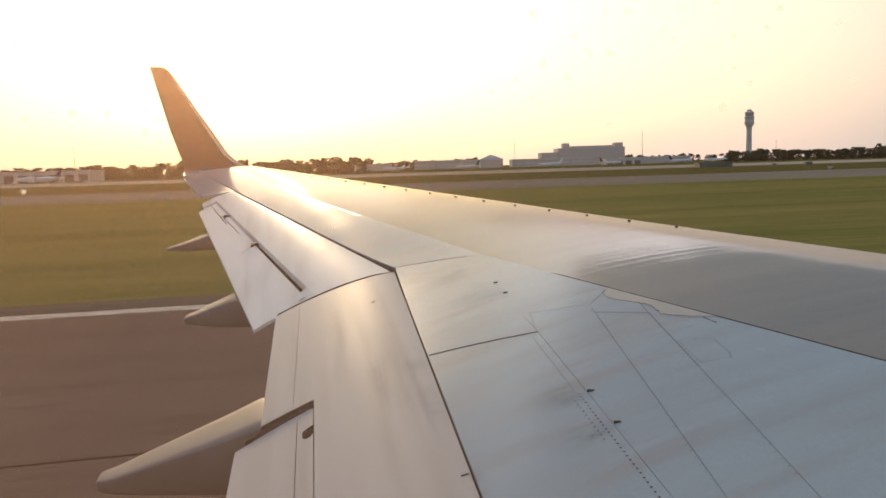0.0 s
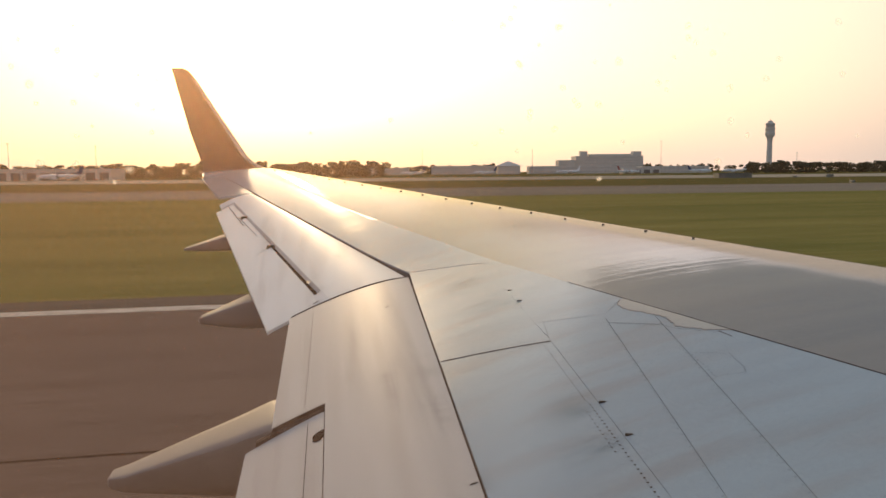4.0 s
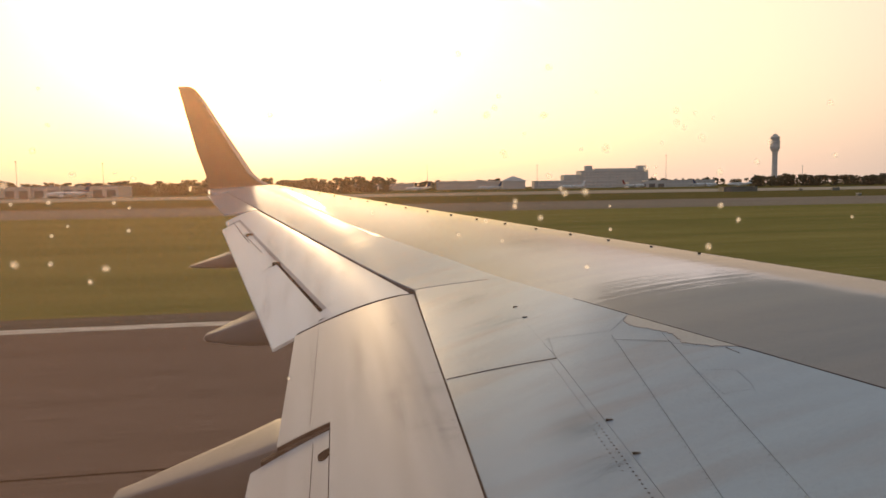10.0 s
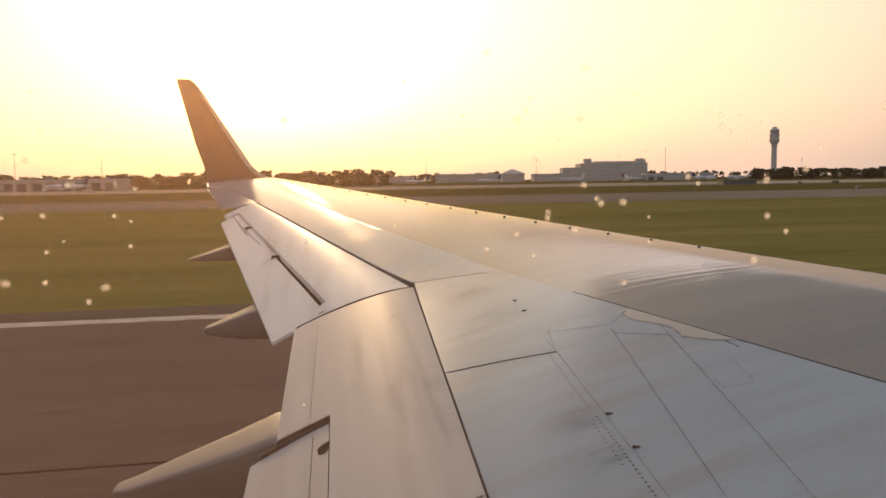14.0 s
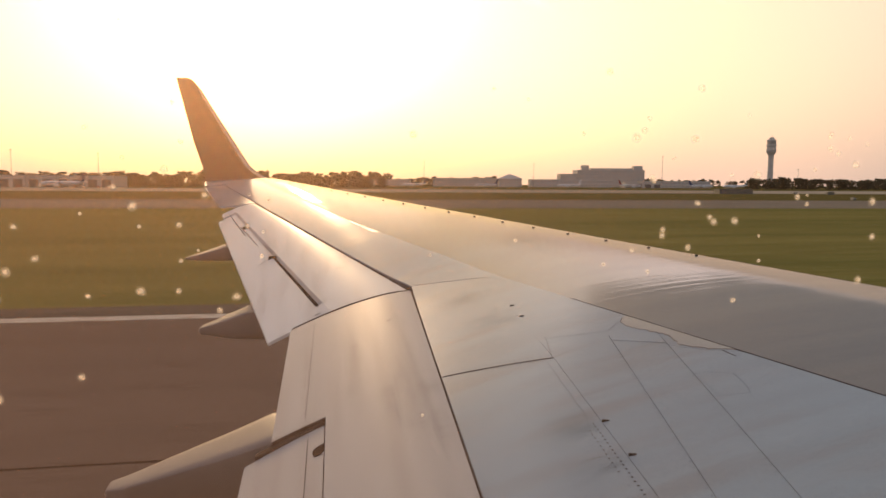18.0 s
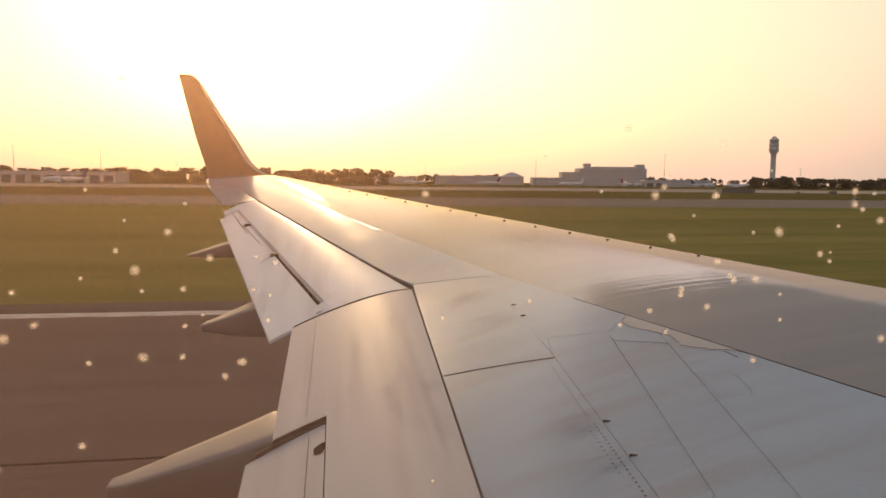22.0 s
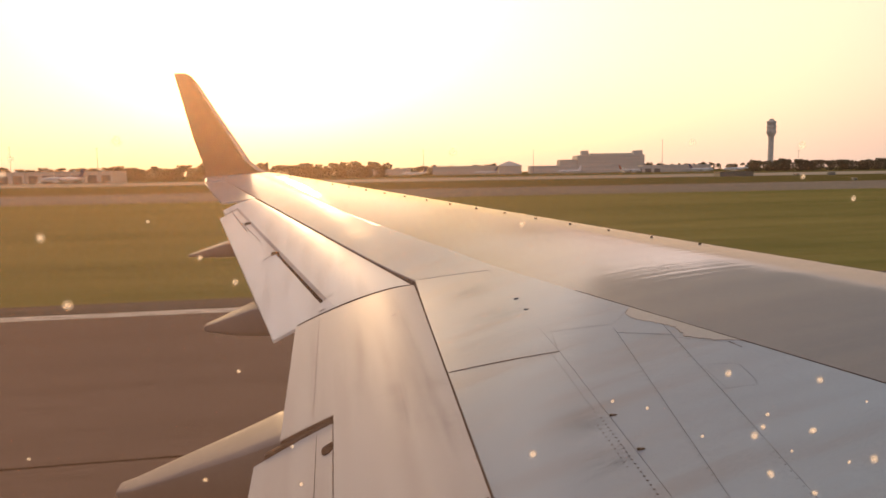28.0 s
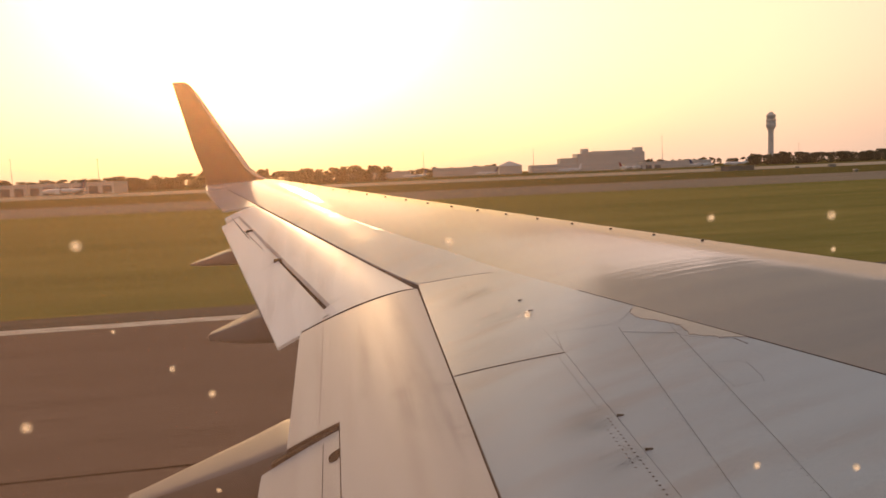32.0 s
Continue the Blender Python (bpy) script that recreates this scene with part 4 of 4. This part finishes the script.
def hangar(u, v, wide=25.0, deep=30.0, high=9.6, label="pale flat-roofed hangar with two dark doors", doors=2):
    h = placed("hangar", u, v, label, "hangar", "row of airfield hangars")
    part("wall", boxed(-wide / 2, wide / 2, 0.4, deep, -0.1, high), WALL, h)
    part("roof", boxed(-wide / 2 - 0.5, wide / 2 + 0.5, -0.3, deep + 0.5, high, high + 0.9), ROOF, h)
    for k in range(doors + 1):
        x = -wide / 2 + 0.5 + k * (wide - 1.0) / doors
        part("pier", boxed(x - 0.9, x + 0.9, -0.1, 0.4, 0, high), WALL, h)
    for k in range(doors):
        x = -wide / 2 + wide * (k + 0.5) / doors
        part("door", boxed(x - wide / doors * 0.33, x + wide / doors * 0.33, 0.28, 0.42, 0, high * 0.72), DARK, h)
    part("vent", boxed(-0.8, 0.8, deep * 0.3, deep * 0.3 + 1.6, high + 0.9, high + 2.2), ROOF, h)
    return h


for k in range(11):
    hangar(-566 + k * 25.6, 640 + k * 2, high=9.6 if k != 3 else 10.4)
for k in range(4):
    hangar(690 + k * 25.6, 830, high=8.0)
hangar(330, 1180, 60, 30, 8.0, "long low shed with a bright white roof", 4)


def long_block(name, u, v, wide, deep, high, label, category, wall, floors=2, bays=12, turn=0.0, parapet=1.0):
    h = placed(name, u, v, label, category, "", turn)
    part("wall", boxed(-wide / 2, wide / 2, 0, deep, -0.1, high), wall, h)
    part("roof", boxed(-wide / 2 - 0.6, wide / 2 + 0.6, -0.6, deep + 0.6, high, high + parapet), ROOF, h)
    step, rise = wide / bays, high / floors
    pane = mesh_of(boxed(-step * 0.34, step * 0.34, -0.12, 0.05, rise * 0.35, rise * 0.7), FARGLASS, "window")
    for f in range(floors):
        for k in range(bays):
            ob = new("window", pane)
            ob.parent = h
            ob.location = (-wide / 2 + step * (k + 0.5), 0, rise * f)
    return h


# terminal: high block with two roof towers, lower wings and a peaked hall
main = long_block("airport_terminal", 352, 1500, 138, 60, 34, "broad concrete airport terminal block with roof towers", "terminal", WALL2, 6, 18)
for x, w, e in ((-52, 14, 9), (58, 18, 8)):
    part("roof_tower", boxed(x - w / 2, x + w / 2, 8, 24, 34.5, 34 + e + 2), WALL2, main)
part("penthouse", boxed(-40, 46, 6, 40, 34.6, 39), WALL2, main)
part("side_step", boxed(-104, -69.3, 4, 50, 0, 27), WALL2, main)
long_block("terminal_wing", 240, 1330, 150, 40, 13, "low pale terminal wing with window bands", "terminal", WALL, 2, 20)
long_block("terminal_wing", 420, 1290, 120, 36, 11, "low pale terminal wing with window bands", "terminal", WALL, 2, 16)
long_block("terminal_wing", 60, 1380, 150, 40, 15, "low pale terminal wing with window bands", "terminal", WALL2, 2, 20)
long_block("terminal_wing", -120, 1420, 120, 40, 12, "low pale terminal wing with window bands", "terminal", WALL2, 2, 16)
hall = placed("entrance_hall", 125, 1300, "peaked pale roofed hall beside the terminal", "hall")
part("wall", boxed(-20, 20, 0, 34, -0.1, 14), WALL2, hall)
peak = bmesh.new()
loft(peak, [[(-23, -2, 14), (23, -2, 14), (23, 36, 14), (-23, 36, 14)], [(-2, 15, 23), (2, 15, 23), (2, 19, 23), (-2, 19, 23)]])
part("roof", peak, ROOF, hall)

# control tower
tower = placed("control_tower", 640, 1410, "tall concrete airport control tower with glazed cab", "control tower")


def turned(rings, n=16):
    return loft(bmesh.new(), [[(r * math.cos(2 * math.pi * k / n), r * math.sin(2 * math.pi * k / n), z) for k in range(n)] for r, z in rings])


part("shaft", turned(((6.2, -0.1), (5.2, 20), (4.8, 58), (5.4, 64))), WALL2, tower)
part("head", turned(((5.4, 64), (8.8, 70), (9.2, 74), (8.4, 76), (8.4, 80), (9.3, 82), (8.8, 85))), WALL2, tower)
part("cab_glass", turned(((7.6, 85), (8.6, 91))), FARGLASS, tower)
part("roof", turned(((8.9, 91), (8.4, 93), (5.0, 94.5), (4.2, 97.5), (2.0, 98.2))), WALL2, tower)
part("mast", turned(((0.3, 98), (0.12, 104)), 6), STEEL, tower)


def light_mast(u, v, high):
    m = placed("light_mast", u, v, "tall slim steel apron light mast", "light mast", "apron light masts")
    part("pole", turned(((0.45, -0.1), (0.2, high)), 8), STEEL, m)
    part("lamp_ring", turned(((0.3, high - 0.8), (1.5, high - 0.4), (1.5, high + 0.3), (0.3, high + 0.6)), 10), STEEL, m)


for mu, mv, mh in ((366, 1200, 52), (-560, 950, 46), (-470, 1000, 44), (160, 1250, 40), (-30, 1300, 44), (640, 1300, 34)):
    light_mast(mu, mv, mh)


def jet(u, v, turn, tail, label, size=1.0):
    """A parked airliner, nose along its own +x."""
    j = thing("parked_jet", label, "airplane", "parked airliners")
    j.matrix_world = site(u, v, 0.0, turn) @ Matrix.Scale(size, 4)
    rings = []
    for x, r, dz in ((-19, 0.25, 1.1), (-15, 1.0, 0.7), (-9, 1.85, 0.1), (0, 1.95, 0), (12, 1.95, 0), (15.5, 1.75, -0.1), (17.6, 1.1, -0.4), (18.6, 0.3, -0.6)):
        rings.append([(x, r * math.cos(a), 3.6 + dz + r * math.sin(a)) for a in [2 * math.pi * q / 16 for q in range(16)]])
    part("fuselage", loft(bmesh.new(), rings), JET, j, smooth=True)
    for sgn in (1, -1):
        w = [[(x, sgn * y, z + t) for x, t in ((xn, 0), ((xn + xt) / 2, th), (xt, 0), ((xn + xt) / 2, -th))] for xn, xt, y, z, th in ((4.5, -2.5, 1.5, 2.7, 0.4), (0.6, -3.0, 6, 3.1, 0.25), (-4.6, -6.0, 16.5, 4.0, 0.1))]
        part("wing", loft(bmesh.new(), w), JET, j)
        part("winglet", loft(bmesh.new(), [[(-4.8, sgn * 16.5, 4.0), (-6.0, sgn * 16.5, 4.0), (-5.4, sgn * 16.4, 4.05)], [(-6.2, sgn * 17.0, 6.2), (-6.8, sgn * 17.0, 6.2), (-6.5, sgn * 16.95, 6.2)]]), tail, j)
        t2 = [[(x, sgn * y, z + t) for x, t in ((xn, 0), ((xn + xt) / 2, 0.15), (xt, 0), ((xn + xt) / 2, -0.15))] for xn, xt, y, z in ((-14.5, -18, 0.8, 4.6), (-17.4, -18.9, 6.2, 5.2))]
        part("tailplane", loft(bmesh.new(), t2), JET, j)
        eng = [[(x, sgn * 5.0 + r * math.cos(a), 1.75 + r * math.sin(a)) for a in [2 * math.pi * q / 14 for q in range(14)]] for x, r in ((4.6, 0.9), (4.2, 1.05), (2.0, 1.05), (0.2, 0.6))]
        part("engine", loft(bmesh.new(), eng), JET, j, smooth=True)
        part("wheel", loft(bmesh.new(), [[(-0.8 + 0.55 * math.cos(a), sgn * 2.6 + d, 0.55 + 0.55 * math.sin(a)) for a in [2 * math.pi * q / 12 for q in range(12)]] for d in (-0.25, 0.25)]), RUBBER, j)
        part("gear_leg", boxed(-0.95, -0.65, sgn * 2.6 - 0.15, sgn * 2.6 + 0.15, 0.5, 2.6), STEEL, j)
    part("nose_gear", boxed(13.1, 13.5, -0.2, 0.2, 0, 2.2), STEEL, j)
    fin = [[(x, t, z) for x, t in ((xn, 0), ((xn + xt) / 2, 0.18), (xt, 0), ((xn + xt) / 2, -0.18))] for xn, xt, z in ((-11.5, -17.6, 4.9), (-14.0, -18.0, 7.2), (-17.3, -19.6, 12.4))]
    part("tail_fin", loft(bmesh.new(), fin), tail, j)
    part("window_band", boxed(-8, 14, -1.955, 1.955, 3.95, 4.3), PANE, j)
    return j


BLUE_JET, RED_JET, WHITE_JET = "white parked airliner with a dark blue tail", "white parked airliner with a red tail", "plain white parked airliner"
jet(-318, 612, 180, JETBLUE, BLUE_JET)
jet(-40, 1100, 172, JETBLUE, BLUE_JET)
jet(70, 1120, 186, JETBLUE, BLUE_JET)
jet(200, 1130, 175, JET, WHITE_JET)
jet(395, 1100, 0, JETBLUE, BLUE_JET)
jet(300, 1150, 8, JETRED, RED_JET)
jet(455, 1120, 176, JET, WHITE_JET)
jet(-330, 1060, 4, JETBLUE, BLUE_JET)

# field shed and boxes by the taxiway
shed = placed("field_shed", 178, 436, "long gray-green sheet metal field shed", "shed")
part("wall", boxed(-10, 10, 0, 9, -0.1, 2.7), GREENBOX, shed)
part("roof", boxed(-10.4, 10.4, -0.4, 9.4, 2.7, 3.0), GREENBOX, shed)
part("door", boxed(-9, -6, -0.08, 0.02, 0, 2.3), DARK, shed)
for bu, bv, bw in ((216, 440, 2.2), (232, 430, 4.0), (150, 262, 1.0)):
    cb = placed("equipment_box", bu, bv, "small gray airfield equipment box", "utility box", "airfield equipment boxes")
    part("body", boxed(-bw / 2, bw / 2, 0, 1.8, -0.05, 0.5 + bw * 0.3), GREENBOX, cb)
    part("lid", boxed(-bw / 2 - 0.1, bw / 2 + 0.1, -0.1, 1.9, 0.5 + bw * 0.3, 0.62 + bw * 0.3), ROOF, cb)


def car(u, v, paint, turn):
    c = thing("parked_car", "small parked car beside the hangars", "car", "parked cars")
    c.matrix_world = site(u, v, 0.0, turn)
    prof = ((-2.2, 0.35), (-2.2, 0.85), (-1.5, 0.95), (-0.9, 1.45), (0.6, 1.45), (1.2, 0.95), (2.15, 0.8), (2.2, 0.35))
    part("body", loft(bmesh.new(), [[(x, y, z) for x, z in prof] for y in (-0.85, 0.85)]), paint, c)
    for wx in (-1.35, 1.35):
        for wy in (-0.8, 0.8):
            part("wheel", loft(bmesh.new(), [[(wx + 0.33 * math.cos(a), wy + d, 0.33 + 0.33 * math.sin(a)) for a in [2 * math.pi * q / 10 for q in range(10)]] for d in (-0.1, 0.1)]), RUBBER, c)


rng = random.Random(5)
for k in range(16):
    car(-520 + k * 16 + rng.uniform(-4, 4), 618 + rng.uniform(-5, 5), CARS[k % 4], rng.choice((0, 90, 180)))


# ---------- woods ----------
ICO_V = [Vector(p).normalized() for p in ((0, 0, 1), (0.894, 0, 0.447), (0.276, 0.851, 0.447), (-0.724, 0.526, 0.447), (-0.724, -0.526, 0.447), (0.276, -0.851, 0.447), (0.724, 0.526, -0.447), (-0.276, 0.851, -0.447), (-0.894, 0, -0.447), (-0.276, -0.851, -0.447), (0.724, -0.526, -0.447), (0, 0, -1))]
ICO_F = ((0, 1, 2), (0, 2, 3), (0, 3, 4), (0, 4, 5), (0, 5, 1), (1, 6, 2), (2, 7, 3), (3, 8, 4), (4, 9, 5), (5, 10, 1), (6, 7, 2), (7, 8, 3), (8, 9, 4), (9, 10, 5), (10, 6, 1), (11, 7, 6), (11, 8, 7), (11, 9, 8), (11, 10, 9), (11, 6, 10))


def clump(vs, fs, c, r, rg, flat=0.75):
    n = len(vs)
    for p in ICO_V:
        k = r * rg.uniform(0.6, 1.25)
        vs.append((c[0] + p.x * k, c[1] + p.y * k, c[2] + p.z * k * flat))
    fs.extend((a + n, b + n, d + n) for a, b, d in ICO_F)


def crown(vs, fs, x, y, h, rg, pine):
    wide = h * (0.30 if pine else 0.36)
    for k in range(30 if pine else 46):
        a, q = rg.uniform(0, 2 * math.pi), math.sqrt(rg.random())
        zz = h * (rg.uniform(0.62, 0.98) if pine else rg.uniform(0.06, 0.97))
        shrink = 1.0 if pine else math.sin(min(1.0, 1.25 * (1.02 - zz / h) + 0.2) * math.pi / 2)
        clump(vs, fs, (x + wide * q * shrink * math.cos(a), y + wide * q * shrink * math.sin(a), zz), h * rg.uniform(0.06, 0.13), rg)


def stem(vs, fs, x, y, h, r):
    n = len(vs)
    for z, k in ((-0.2, 1.0), (h, 0.5)):
        for q in range(5):
            vs.append((x + r * k * math.cos(q * 1.2566), y + r * k * math.sin(q * 1.2566), z))
    fs.extend((n + q, n + (q + 1) % 5, n + 5 + (q + 1) % 5, n + 5 + q) for q in range(5))


def from_lists(name, vs, fs, mat, parent=None):
    me = bpy.data.meshes.new(name)
    me.from_pydata(vs, [], fs)
    me.materials.append(mat)
    ob = new(name, me)
    if parent:
        ob.parent = parent
    return ob


def wood(u0, u1, v, deep, low, high, count, seed, label, pines=0.2):
    rg = random.Random(seed)
    w = thing("woods", label, "trees", kind="stuff")
    w.matrix_world = site(0, 0)
    lv, lf, tv, tf = [], [], [], []
    for k in range(count):
        u, d = u0 + (u1 - u0) * (k + rg.random()) / count, v + rg.uniform(0, deep)
        swell = 0.5 + 0.5 * math.sin(u * 0.013 + seed) * math.cos(u * 0.031 + 2 * seed)
        h = low + (high - low) * (0.6 * swell + 0.4 * rg.random())
        pine = rg.random() < pines
        crown(lv, lf, u, d, h * (1.12 if pine else 1.0), rg, pine)
        stem(tv, tf, u, d, h * 0.75, h * 0.022)
    from_lists("crowns", lv, lf, LEAF, w)
    from_lists("trunks", tv, tf, TRUNK, w)


wood(-1100, -330, 1050, 60, 10, 17, 210, 1, "hazy line of mixed trees beyond the hangars")
wood(-520, -60, 800, 40, 11, 18, 150, 2, "tall pines and oaks behind the hangars", 0.3)
wood(-330, 120, 1500, 50, 12, 20, 110, 3, "far hazy tree line")
wood(415, 640, 960, 40, 10, 16, 90, 4, "dense dark trees before the tower", 0.3)
wood(600, 1250, 900, 60, 14, 23, 210, 5, "dense dark trees before the tower", 0.1)
wood(-2200, -1000, 1600, 60, 14, 22, 160, 6, "far hazy tree line")
wood(500, 2400, 1900, 60, 14, 22, 220, 7, "far hazy tree line")
